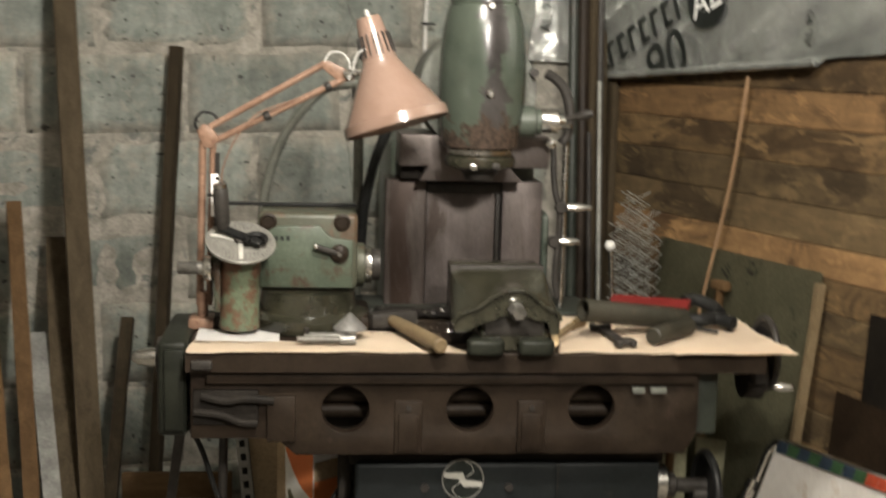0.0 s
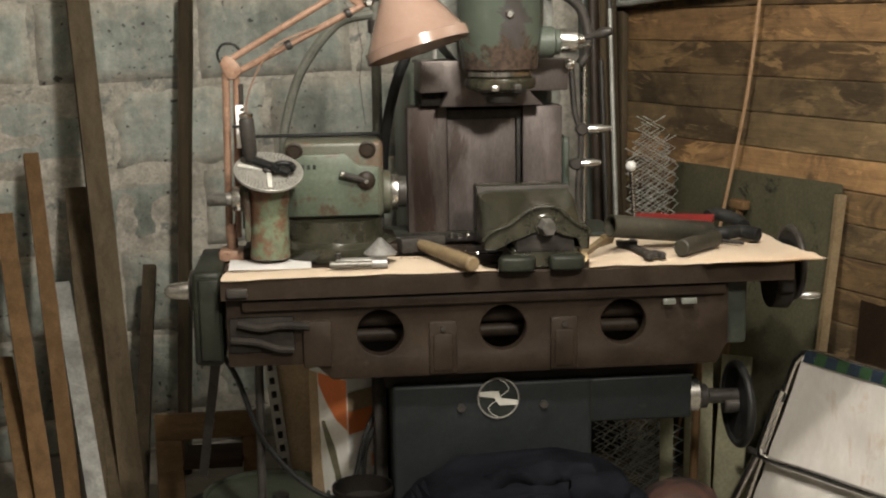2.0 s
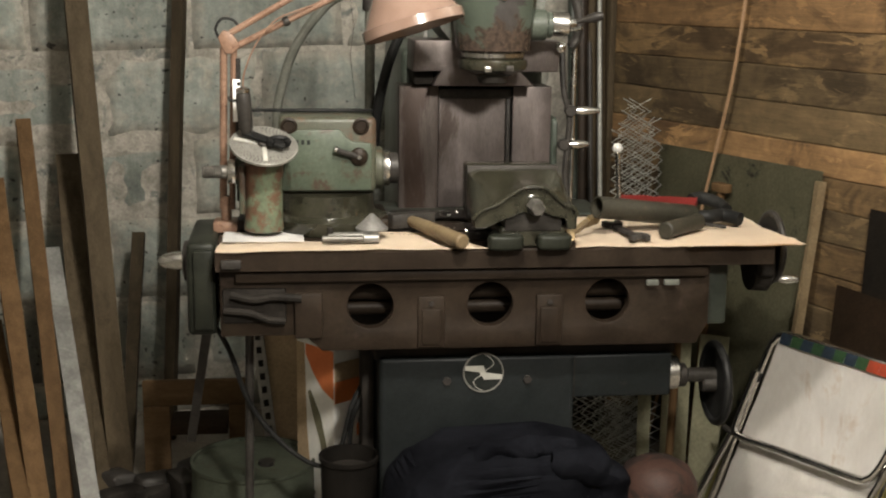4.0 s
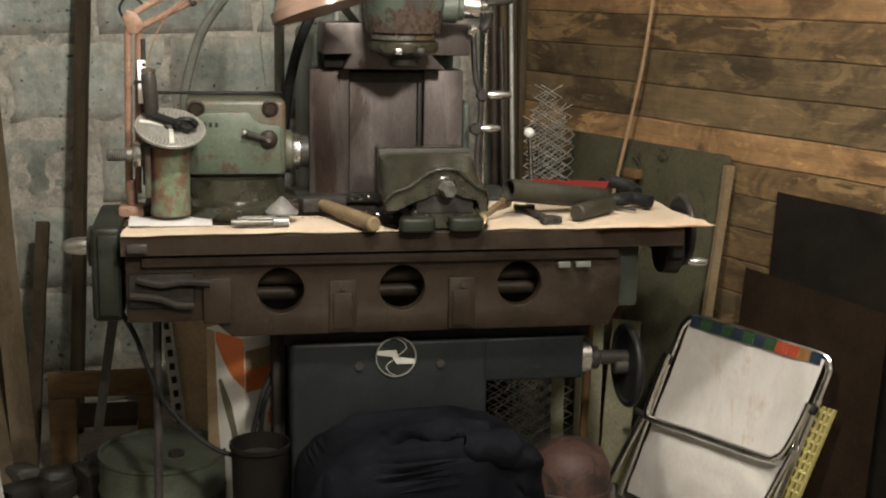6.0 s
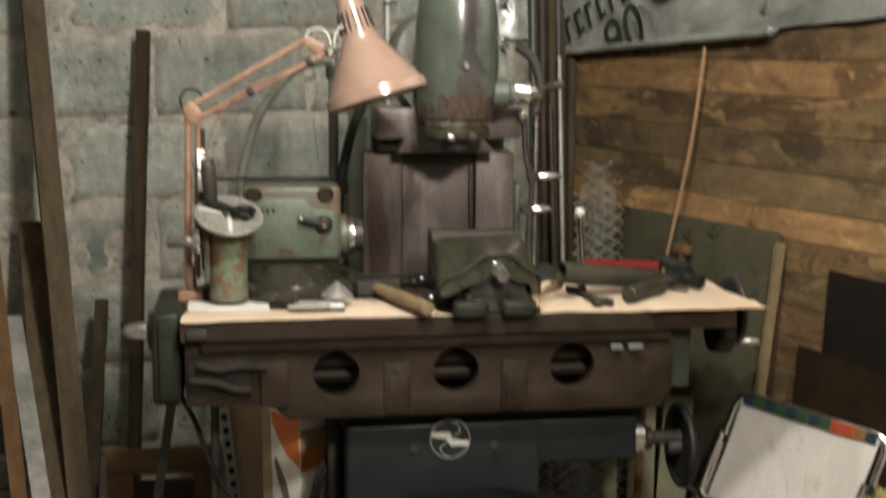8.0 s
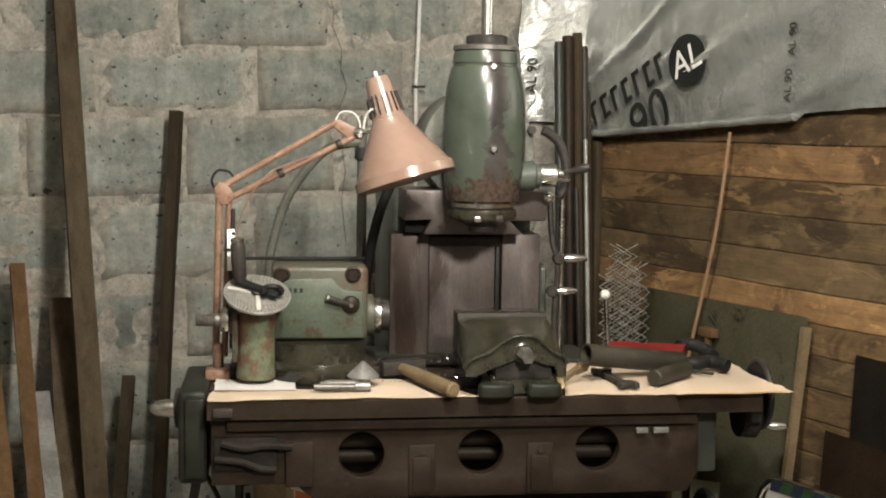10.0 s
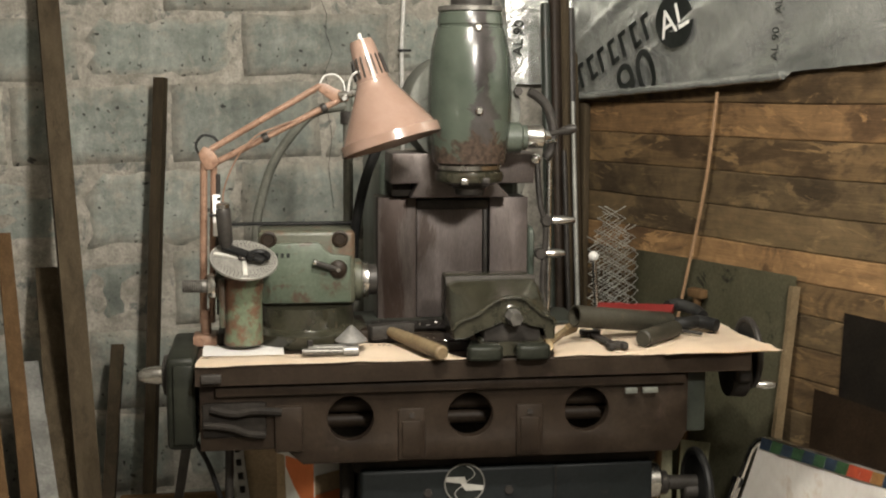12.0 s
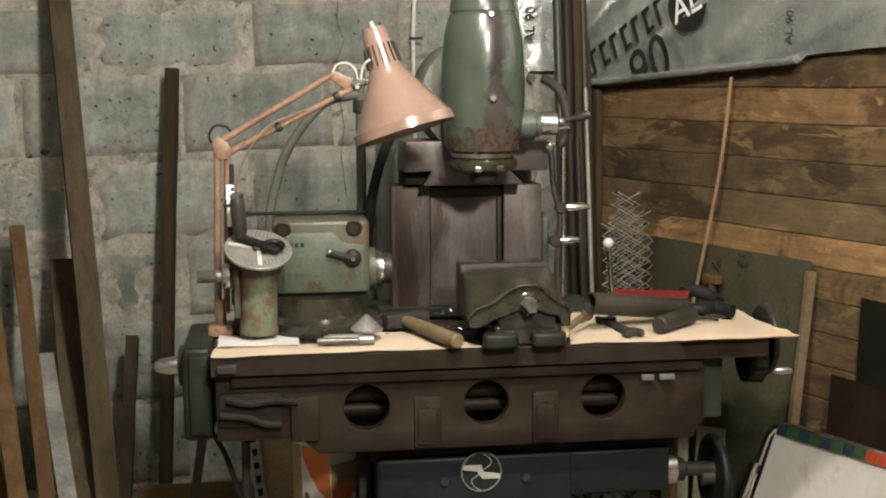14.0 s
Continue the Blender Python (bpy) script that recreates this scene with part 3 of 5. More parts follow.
# hem rolled up along the lower edge
part("rolled_hem", tube([wood_m @ V((1.0 * k / 24, -0.047 + 0.006 * noise.noise(V((k * 0.7, 2, 0))), 1.457 + 0.060 * k / 24 + 0.003 * noise.noise(V((k * 0.9, 0, 4))))) for k in range(25)], 0.012, 12, 2), FOIL, foil)
lettering("AL 90", 0.036, on_wood(0.975, -0.052, 1.60, 88), PRINTD, "grade_mark", sheet_part)
lettering("AL 90", 0.036, on_wood(0.985, -0.052, 1.72, 88), PRINTD, "grade_mark", sheet_part)
lettering("AL 90", 0.047, back_m @ Matrix.Translation((-0.225, -0.045, 1.648)) @ pose(0, 0, 0, 90, 0, 0) @ pose(0, 0, 0, 0, 0, 88), PRINTD, "grade_mark", sheet_part)
for k in range(7):
    s = k / 6
    mm = on_wood(0.085 + 0.335 * s, -0.053, 1.527 + 0.14 * s, 27) @ Matrix.Scale(1.22, 4)
    bm = bmesh.new()
    box(-0.010, 0.003, -0.032, 0.032, 0, 0.001, 0, bm=bm)
    box(-0.010, 0.022, 0.020, 0.032, 0, 0.001, 0, bm=bm)
    if k % 2:
        box(-0.010, 0.022, -0.032, -0.020, 0, 0.001, 0, bm=bm)
    bm.transform(mm)
    part("printed_bar", bm, PRINTD, sheet_part)

lone("corner_post", box(0.005, 0.075, -0.030, -0.006, 0.08, 1.44, 0.004, m=wood_m), STICK, "dark upright board in the corner", "post")

# ---- milling machine ----
mill = thing("milling_machine", (0, 0.3, FLOOR), "old green and brown vertical milling machine, worn and oily", "milling machine")

# table with three slots along it
sl = [(0.0, 0.855), (0.0, 0.893), (0.004, 0.897)]
for yc in (0.10, 0.21, 0.32):
    sl += [(yc - 0.008, 0.897), (yc - 0.008, 0.882), (yc - 0.014, 0.882), (yc - 0.014, 0.872),
           (yc + 0.014, 0.872), (yc + 0.014, 0.882), (yc + 0.008, 0.882), (yc + 0.008, 0.897)]
sl += [(0.421, 0.897), (0.425, 0.893), (0.425, 0.855)]
table = part("table", prism([(y, z) for y, z in sl], -0.585, 0.64, m=pose(0, 0, 0, 0, 0, 90)), RUST, mill, "brown oily cast iron table with slots")

part("table_stop", box(-0.628, -0.585, -0.012, 0.0, 0.862, 0.882, 0.004), IRON, table)

apron_out = [(-0.633, 0.852), (0.45, 0.852), (0.45, 0.715), (0.425, 0.668), (-0.415, 0.668), (-0.455, 0.705), (-0.633, 0.705)]
holes = [(-0.311, 0.767, 0.050), (-0.047, 0.767, 0.050), (0.216, 0.770, 0.050)]
apron = part("apron", prism(apron_out, 0.03, 0.062, 0.003, holes), RUST, mill, "brown apron plate with three round openings")
part("apron_lip", box(-0.60, 0.44, 0.014, 0.034, 0.826, 0.850, 0.005), RUST, apron)
for px in (-0.178, 0.085):
    bm = box(px - 0.030, px + 0.030, 0.024, 0.034, 0.672, 0.788, 0.004)
    panel = part("raised_panel", bm, RUST, apron)
    part("panel_screw", rod((px, 0.024, 0.772), (px, 0.019, 0.772), 0.006, 10), IRON, panel)
    part("panel_face", box(px - 0.021, px + 0.021, 0.0205, 0.026, 0.68, 0.76, 0.003), RUST, panel)
for k, (a, b) in enumerate(((0.298, 0.325), (0.338, 0.372))):
    part("maker_plate", box(a, b, 0.006, 0.0145, 0.809, 0.821, 0.001), SWIVELG, apron, "small dull metal plate")
part("left_frame_post", box(-0.475, -0.415, 0.018, 0.033, 0.70, 0.80, 0.004), RUST, apron)

# dark box whose colour stands in for the shade behind the apron openings
part("interior_shade", box(-0.60, 0.43, 0.16, 0.40, 0.67, 0.85, 0.004), HOLLOW, mill)
part("lead_screw", rod((-0.64, 0.11, 0.745), (0.47, 0.11, 0.745), 0.017, 18), RUST, mill)
part("feed_rod", rod((-0.64, 0.10, 0.785), (0.47, 0.10, 0.785), 0.020, 18), RUST, mill)
# dark plate painting the recess's shade, and the link, at the left end
link = part("end_recess_shade", box(-0.628, -0.492, 0.026, 0.034, 0.735, 0.812, 0.006), HOLLOW, apron, "dark plate standing for a recess's shade, with a lever link")
part("link_lever", tube([(-0.61, 0.02, 0.80), (-0.56, 0.015, 0.79), (-0.52, 0.015, 0.795), (-0.46, 0.018, 0.79)], 0.009, 8), HOLLOW, link)
part("link_arm", tube([(-0.625, 0.02, 0.765), (-0.57, 0.015, 0.76), (-0.53, 0.015, 0.745), (-0.495, 0.02, 0.74)], 0.008, 8), HOLLOW, link)

gear = part("end_gearbox", box(-0.705, -0.642, 0.06, 0.36, 0.70, 0.905, 0.012, 3), GEARG, mill, "dark green gearbox at the table end")
part("gearbox_flange", lathe([(0.045, 0), (0.047, 0.004), (0.045, 0.016), (0.03, 0.02)], (-0.703, 0.2, 0.838), (-1, 0.2, 0.838), 24), IRON, gear)
part("tapered_spindle", lathe([(0.021, 0), (0.021, 0.02), (0.017, 0.045), (0.011, 0.056), (0.005, 0.06)], (-0.718, 0.2, 0.838), (-1, 0.2, 0.838), 24), STEEL, gear, "bright tapered spindle end")
part("gearbox_cover", box(-0.69, -0.648, 0.05, 0.062, 0.715, 0.89, 0.004), GEARG, gear)

part("end_bracket", box(0.588, 0.632, 0.10, 0.32, 0.80, 0.854, 0.010, 3), HOLLOW, mill)
part("end_bearing", lathe([(0.03, 0), (0.052, 0.006), (0.055, 0.045), (0.042, 0.056)], (0.586, 0.17, 0.808), (1, 0.17, 0.808), 32), HOLLOW, mill, "dark round bearing housing")
part("right_apron_block", box(0.43, 0.50, 0.05, 0.34, 0.705, 0.85, 0.008), DARKGREEN, mill)


def handwheel(parent, hub, radius, rim, web_mat, rim_mat, name="handwheel"):
    x, y, z = hub
    bm = bmesh.new()
    prof = [(radius + rim * math.cos(2 * math.pi * k / 10), rim * math.sin(2 * math.pi * k / 10)) for k in range(11)]
    lathe(prof, (x, y, z), (x + 1, y, z), 40, bm, close=False)
    w = part(name, bm, rim_mat, parent)
    part("web", lathe([(0.02, -0.012), (0.022, 0.008), (radius * 0.5, 0.010), (radius, 0.004), (radius, -0.004), (radius * 0.5, -0.002)], (x, y, z), (x + 1, y, z), 40), web_mat, w)
    part("hub", rod((x - 0.035, y, z), (x + 0.022, y, z), 0.021, 20, chamfer=0.004), IRON, w)
    return w


w = handwheel(mill, (0.655, 0.2, 0.852), 0.080, 0.008, BLACK, IRON)
part("wheel_handle", lathe([(0.005, 0), (0.009, 0.008), (0.011, 0.03), (0.008, 0.05), (0.003, 0.054)], (0.660, 0.165, 0.782), (0.9, 0.13, 0.780), 16), STEEL, w, "bright steel crank handle")

# knee, its arm and handwheel
part("knee", box(-0.287, 0.160, 0.08, 0.52, FLOOR + 0.1, 0.632, 0.010, 3), BLUE, mill, "blue-grey painted knee casting")
knee_arm = part("knee_arm", box(0.150, 0.388, 0.0815, 0.30, 0.528, 0.630, 0.006, 3), BLUE, mill)
part("arm_seam", box(0.158, 0.1605, 0.0795, 0.084, 0.53, 0.628, 0), HOLLOW, knee_arm)
# added black post: shade of the gap between carton and knee
part("knee_gap_shade", box(-0.322, -0.291, 0.19, 0.30, FLOOR, 0.665, 0.008), HOLLOW, mill, "black post standing for the dark gap beside the knee")
part("table_brace", plank_between((-0.668, 0.22, 0.71), (-0.735, 0.42, 0.33), 0.022, 0.012, 20, 0.002), IRON, mill)
part("knee_top", box(-0.30, 0.40, 0.10, 0.46, 0.622, 0.67, 0.006), HOLLOW, mill)
part("arm_flange", lathe([(0.036, 0), (0.041, 0.003), (0.041, 0.026), (0.034, 0.032)], (0.386, 0.13, 0.570), (1, 0.13, 0.570), 28), STEEL, knee_arm, "bright graduated collar")
part("wheel_shaft", lathe([(0.028, 0), (0.028, 0.02), (0.017, 0.026), (0.017, 0.095)], (0.415, 0.13, 0.562), (1, 0.13, 0.552), 24), IRON, knee_arm)
handwheel(mill, (0.512, 0.13, 0.54), 0.092, 0.010, BLACK, BLACK)
for bx in (-0.135, 0.05):
    part("knee_bolt", rod((bx, 0.083, 0.577), (bx, 0.074, 0.577), 0.010, 6), IRON, mill)
# round badge with a two-blade emblem
badge = part("badge", lathe([(0.046, 0), (0.046, 0.003), (0.043, 0.004)], (-0.052, 0.081, 0.596), (-0.052, 0, 0.596), 40), PRINTD, mill, "round black badge with a pale emblem")
part("badge_ring", lathe([(0.0465, 0.001), (0.0465, 0.006), (0.0435, 0.006), (0.0435, 0.001)], (-0.052, 0.081, 0.596), (-0.052, 0, 0.596), 40, close=False), PLATEM, badge)
part("badge_blade", prism([(-0.094, 0.602), (-0.094, 0.590 + 0.022), (-0.052, 0.612), (-0.047, 0.598), (-0.047, 0.595)], 0.0745, 0.078), PALESTEEL, badge)
part("badge_blade", prism([(-0.010, 0.590), (-0.010, 0.580), (-0.050, 0.580), (-0.060, 0.594), (-0.060, 0.598)], 0.0738, 0.078), PALESTEEL, badge)
part("badge_arc", tube([(-0.050, 0.076, 0.638), (-0.036, 0.075, 0.630), (-0.030, 0.075, 0.615), (-0.047, 0.075, 0.601)], 0.0008, 6), PALESTEEL, badge)
part("badge_arc", tube([(-0.054, 0.076, 0.554), (-0.068, 0.075, 0.562), (-0.074, 0.075, 0.577), (-0.057, 0.075, 0.591)], 0.0008, 6), PALESTEEL, badge)

# column, slideways and head
part("column", box(-0.20, 0.165, 0.56, 1.12, FLOOR, 1.30, 0.02, 3), GREEN, mill)
part("column_base", box(-0.26, 0.24, 0.40, 1.15, FLOOR, 0.2, 0.015), GREEN, mill)
part("bed", box(-0.33, 0.30, 0.40, 0.60, 0.70, 0.905, 0.01), DARKGREEN, mill)
part("slideway", box(-0.212, -0.113, 0.48, 0.60, 0.90, 1.212, 0.004), RUSTYWAY, mill, "worn brown slideway face")
part("slideway", box(0.073, 0.172, 0.48, 0.60, 0.90, 1.210, 0.004), SLIDE, mill, "worn grey slideway face")
part("slide_plate", box(-0.1125, 0.056, 0.484, 0.60, 0.905, 1.18, 0.003), SLIDE, mill, "grey sliding plate between the ways")
part("gib", box(0.059, 0.070, 0.490, 0.60, 0.92, 1.19, 0.002), IRON, mill)
# dark strip standing in for the carriage's shadow on the plate top
part("carriage_shade", box(-0.112, 0.072, 0.486, 0.56, 1.178, 1.204, 0.003), IRON, mill)
part("green_cheek", box(0.176, 0.197, 0.50, 0.68, 0.93, 1.13, 0.015, 3), GREEN, mill)
car_out = [(-0.182, 1.325), (-0.186, 1.250), (-0.118, 1.252), (-0.138, 1.216), (0.112, 1.216), (0.078, 1.250), (0.170, 1.250), (0.174, 1.325)]
part("head_carriage", prism(car_out, 0.40, 0.58, 0.004), SLIDE, mill, "brown-grey dovetailed head carriage")
# dark block that fills the dovetail's undercut with painted shadow
part("dovetail_gap_shade", box(-0.178, -0.13, 0.45, 0.58, 1.216, 1.25, 0.003), HOLLOW, mill)
part("carriage_upper", lathe([(0.138, 0), (0.141, 0.012), (0.141, 0.22), (0.13, 0.24)], (-0.004, 0.40, 1.43), (-0.004, 1.0, 1.43), 40), SWIVELG, mill, "round grey-green swivel mount")
part("swivel_bolt", rod((-0.130, 0.398, 1.40), (-0.130, 0.375, 1.40), 0.020, 20, chamfer=0.004), IRON, mill)
part("swivel_bolt", rod((0.125, 0.398, 1.475), (0.125, 0.38, 1.475), 0.011, 6), IRON, mill)
part("swivel_bolt", rod((0.120, 0.398, 1.36), (0.120, 0.38, 1.36), 0.011, 6), IRON, mill)
hp = [(0.080, 0.0), (0.086, 0.004), (0.088, 0.02), (0.0935, 0.06), (0.0975, 0.11), (0.0985, 0.16), (0.096, 0.22), (0.0905, 0.27), (0.083, 0.303), (0.0785, 0.316), (0.0755, 0.318), (0.0755, 0.323), (0.0775, 0.325), (0.075, 0.345), (0.073, 0.352), (0.066, 0.354)]
head = part("head", lathe(hp, (0, 0.3, 1.304), (0, 0.3, 2), 56), HEADM, mill, "chipped green barrel-shaped spindle head")
head.location.x = -0.008
part("rim_ring", lathe([(0.070, 0), (0.0755, 0.002), (0.0755, 0.012), (0.070, 0.014)], (0, 0.3, 1.657), (0, 0.3, 3), 40), THREAD, head, "worn bare metal rim ring")
part("head_cap", lathe([(0.048, 0), (0.049, 0.022), (0.045, 0.026), (0.03, 0.028)], (0.003, 0.3, 1.668), (0.003, 0.3, 3), 36), IRON, head)
part("draw_bar", rod((0.003, 0.3, 1.69), (0.003, 0.3, 1.80), 0.014, 16), STEEL, head)
part("nose_ring", lathe([(0.066, 0), (0.074, 0.004), (0.075, 0.014), (0.070, 0.018)], (0, 0.3, 1.288), (0, 0.3, 3), 48), STEEL, head, "bright ring above the spindle nose")
part("nose_housing", lathe([(0.040, 0), (0.052, 0.004), (0.078, 0.014), (0.082, 0.024), (0.080, 0.036), (0.070, 0.040)], (0, 0.302, 1.250), (0, 0.302, 3), 48), VISEG, head)
part("spindle_nose", lathe([(0.030, 0), (0.034, 0.003), (0.036, 0.016), (0.046, 0.022)], (0, 0.3, 1.230), (0, 0.3, 3), 36), IRON, head)
part("drive_key", box(-0.032, -0.014, 0.222, 0.24, 1.260, 1.274, 0.003), STEEL, head)
part("drive_key", box(0.018, 0.036, 0.222, 0.24, 1.262, 1.276, 0.003), IRON, head)
for z in (1.43, 1.619):
    r = 0.0985 if z < 1.5 else 0.079
    part("cap_bolt", lathe([(0.009, 0), (0.0095, 0.006), (0.006, 0.010)], (0.006, 0.3 - r + 0.002, z), (0.006, -1, z), 16), STEEL, head)
boss = part("feed_boss", lathe([(0.036, 0), (0.036, 0.045), (0.030, 0.05), (0.030, 0.06)], (0.075, 0.3, 1.366), (1, 0.3, 1.366), 28), GREEN, head)
part("feed_drum", lathe([(0.026, 0), (0.028, 0.003), (0.028, 0.040), (0.018, 0.046), (0.012, 0.06)], (0.134, 0.3, 1.368), (1, 0.3, 1.368), 28), STEEL, head, "bright graduated feed drum")
part("feed_lever", lathe([(0.006, 0), (0.006, 0.03), (0.010, 0.04), (0.012, 0.06), (0.008, 0.075)], (0.185, 0.3, 1.372), (0.25, 0.27, 1.389), 16), IRON, head)
part("drum_pin", rod((0.180, 0.28, 1.355), (0.20, 0.26, 1.36), 0.005, 10), STEEL, head)
part("curved_handle", tube([(0.155, 0.4, 1.475), (0.178, 0.4, 1.462), (0.202, 0.4, 1.435), (0.216, 0.4, 1.385), (0.212, 0.4, 1.335), (0.198, 0.4, 1.31)], 0.012, 10), IRON, mill)
part("clamp_knob", lathe([(0.006, 0), (0.012, 0.008), (0.012, 0.02), (0.005, 0.024)], (0.168, 0.39, 1.312), (0.168, -1, 1.312), 14), STEEL, mill)
# levers on the column's side
part("side_rod", tube([(0.19, 0.46, 1.30), (0.196, 0.45, 1.20), (0.212, 0.45, 1.13), (0.205, 0.45, 1.0), (0.212, 0.45, 0.93)], 0.008, 8), IRON, mill)
part("side_rod", rod((0.224, 0.47, 1.36), (0.224, 0.47, 0.905), 0.0075, 12), STEEL, mill)
for (x0, x1, z) in ((0.205, 0.288, 1.152), (0.19, 0.262, 1.068)):
    lv = part("lever", lathe([(0.007, 0), (0.007, 0.02), (0.011, 0.03), (0.012, 0.05), (0.007, x1 - x0)], (x0, 0.45, z), (1, 0.45, z), 14), STEEL, mill, "bright steel lever")
    part("lever_boss", lathe([(0.013, 0), (0.015, 0.004), (0.015, 0.02), (0.012, 0.024)], (x0 + 0.008, 0.46, z), (x0 + 0.008, 0, z), 16), IRON, lv)
ball = part("ball_lever", rod((0.367, 0.50, 0.86), (0.352, 0.50, 1.045), 0.0065, 12), STEEL, mill, "steel lever with a pale ball")
bm = bmesh.new()
bmesh.ops.create_uvsphere(bm, u_segments=20, v_segments=12, radius=0.0135, matrix=pose(0.351, 0.50, 1.052))
part("ball", bm, CABLEW, ball)
part("lever_bracket", box(0.28, 0.40, 0.46, 0.54, 0.80, 0.87, 0.008), DARKGREEN, mill)
# pipework that carries the cables behind the lamp
part("conduit_post", rod((-0.276, 0.62, 0.90), (-0.274, 0.62, 1.50), 0.013, 14), RUBBER, mill, "grey vertical conduit")
part("conduit_clamp", lathe([(0.017, 0), (0.019, 0.004), (0.019, 0.03), (0.016, 0.034)], (-0.275, 0.62, 1.39), (-0.275, 0.62, 2), 14), IRON, mill)
part("hose", tube([(-0.515, 0.62, 0.95), (-0.513, 0.62, 1.10), (-0.503, 0.62, 1.18), (-0.460, 0.62, 1.303), (-0.373, 0.62, 1.411), (-0.294, 0.62, 1.435), (-0.275, 0.62, 1.436)], 0.0125, 10), RUBBER, mill, "grey ribbed hose in an arc")
part("black_hose", tube([(-0.20, 0.56, 1.34), (-0.235, 0.56, 1.25), (-0.262, 0.56, 1.12), (-0.27, 0.56, 0.95)], 0.013, 10), BLACK, mill)

# ---- machine vise on the table ----
TOP = 0.899
vise = thing("machine_vise", (0.04, 0.1, TOP), "dark green cast iron machine vise clamped to the table", "vise")
part("base", box(-0.028, 0.118, 0.0, 0.29, TOP, 0.945, 0.008, 3), VISEG, vise)
for x0, x1 in ((-0.058, 0.022), (0.050, 0.127)):
    lug = [(x0, -0.02), (x0 + 0.006, -0.032), (x0 + 0.03, -0.036), (x1 - 0.03, -0.036), (x1 - 0.006, -0.032), (x1, -0.02), (x1 - 0.008, 0.05), (x0 + 0.02, 0.05)]
    bm = prism([(x, y) for x, y in lug], 0, 0.026, 0.006, m=Matrix(((1, 0, 0, 0), (0, 0, 1, 0), (0, 1.2, 0, TOP + 0.0005), (0, 0, 0, 1))), seg=3)
    part("foot", bm, GEARG, vise)
part("bed", box(-0.018, 0.108, -0.004, 0.26, 0.935, 0.985, 0.006, 2), IRON, vise)
arch = [(-0.084, 0.946), (-0.088, 0.965), (-0.070, 0.985), (-0.035, 0.998), (-0.008, 1.018), (0.018, 1.032), (0.044, 1.036), (0.070, 1.030), (0.092, 1.012), (0.112, 0.996), (0.132, 0.987), (0.138, 0.972),
        (0.137, 0.942), (0.120, 0.942), (0.112, 0.966), (0.085, 0.972), (0.06, 0.982), (0.04, 0.984), (0.02, 0.981), (-0.004, 0.971), (-0.03, 0.962), (-0.062, 0.946)]
back = [(-0.074, 0.93), (-0.0745, 0.975), (-0.0745, 1.01), (-0.073, 1.036), (-0.05, 1.044), (0.01, 1.045), (0.044, 1.045), (0.08, 1.045), (0.115, 1.045), (0.13, 1.044), (0.136, 1.036), (0.137, 1.0),
        (0.136, 0.93), (0.12, 0.93), (0.11, 0.94), (0.085, 0.94), (0.06, 0.94), (0.04, 0.94), (0.02, 0.94), (-0.004, 0.94), (-0.03, 0.94), (-0.06, 0.93)]
bm = bmesh.new()
rings = []
for y, w, s in ((-0.012, 0.0, 0.975), (-0.018, 0.0, 0.99), (-0.012, 0.0, 1.0), (0.0, 0.03, 1.0), (0.03, 0.18, 1.0), (0.09, 0.55, 1.0), (0.15, 0.9, 1.0), (0.185, 1.0, 1.0)):
    ring = []
    for (ax, az), (bx, bz) in zip(arch, back):
        x, z = ax * (1 - w) + bx * w, az * (1 - w) + bz * w
        dip = -0.010 * math.sin(math.pi * w) if az > 1.0 else 0.0
        ring.append(bm.verts.new((0.028 + (x - 0.028) * s, y, 0.98 + (z - 0.98) * s + dip)))
    rings.append(ring)
for p, q in zip(rings, rings[1:]):
    for i in range(len(p)):
        bm.faces.new((p[i], p[(i + 1) % len(p)], q[(i + 1) % len(p)], q[i]))
bm.faces.new(rings[0])
bm.faces.new(rings[-1][::-1])
part("moving_jaw", bm, VISEG, vise, "humped dark green moving jaw", angle=50)
part("arch_rim", tube([(x, -0.016, z - 0.001) for x, z in arch[1:12]], 0.0045, 8, 3), VISEG, vise)
part("jaw_plate", box(-0.074, 0.136, 0.187, 0.205, 0.945, 1.052, 0.002), IRON, vise)
part("fixed_jaw", box(-0.07, 0.132, 0.225, 0.29, 0.935, 1.050, 0.008, 3), VISEG, vise)
part("screw_boss", lathe([(0.024, 0), (0.024, 0.012), (0.02, 0.015)], (0.043, 0.0, 0.994), (0.043, -1, 0.994), 24), VISEG, vise)
part("screw_end", lathe([(0.0175, 0), (0.0175, 0.030), (0.0145, 0.034)], (0.043, -0.012, 0.994), (0.053, -0.1, 0.986), 6), THREAD, vise, "worn square screw end")

vise.location.x -= 0.007

# ---- dividing head ----
dh = thing("dividing_head", (-0.45, 0.22, TOP), "green dividing head with a perforated index plate", "dividing head")
part("turntable", lathe([(0.135, 0), (0.138, 0.006), (0.138, 0.03), (0.125, 0.036), (0.11, 0.04), (0.105, 0.085)], (-0.395, 0.27, TOP), (-0.395, 0.27, 2), 48), VISEG, dh, "dark round swivel base")
part("foot", box(-0.60, -0.255, 0.20, 0.40, TOP, 0.93, 0.008), RUST, dh)
body = part("body", box(-0.506, -0.285, 0.225, 0.37, 0.985, 1.158, 0.012, 3), BANDG, dh, "grimy green chipped housing")
part("raised_panel", prism([(-0.500, 0.992), (-0.500, 1.085), (-0.486, 1.118), (-0.462, 1.130), (-0.368, 1.132), (-0.352, 1.112), (-0.338, 1.104), (-0.296, 1.100), (-0.296, 0.992)], 0.217, 0.228, 0.004), PALEGREEN, body, "paler green front panel")
part("top_plate", box(-0.585, -0.285, 0.335, 0.36, 1.160, 1.166, 0.002), BLACK, body, "thin black top edge")
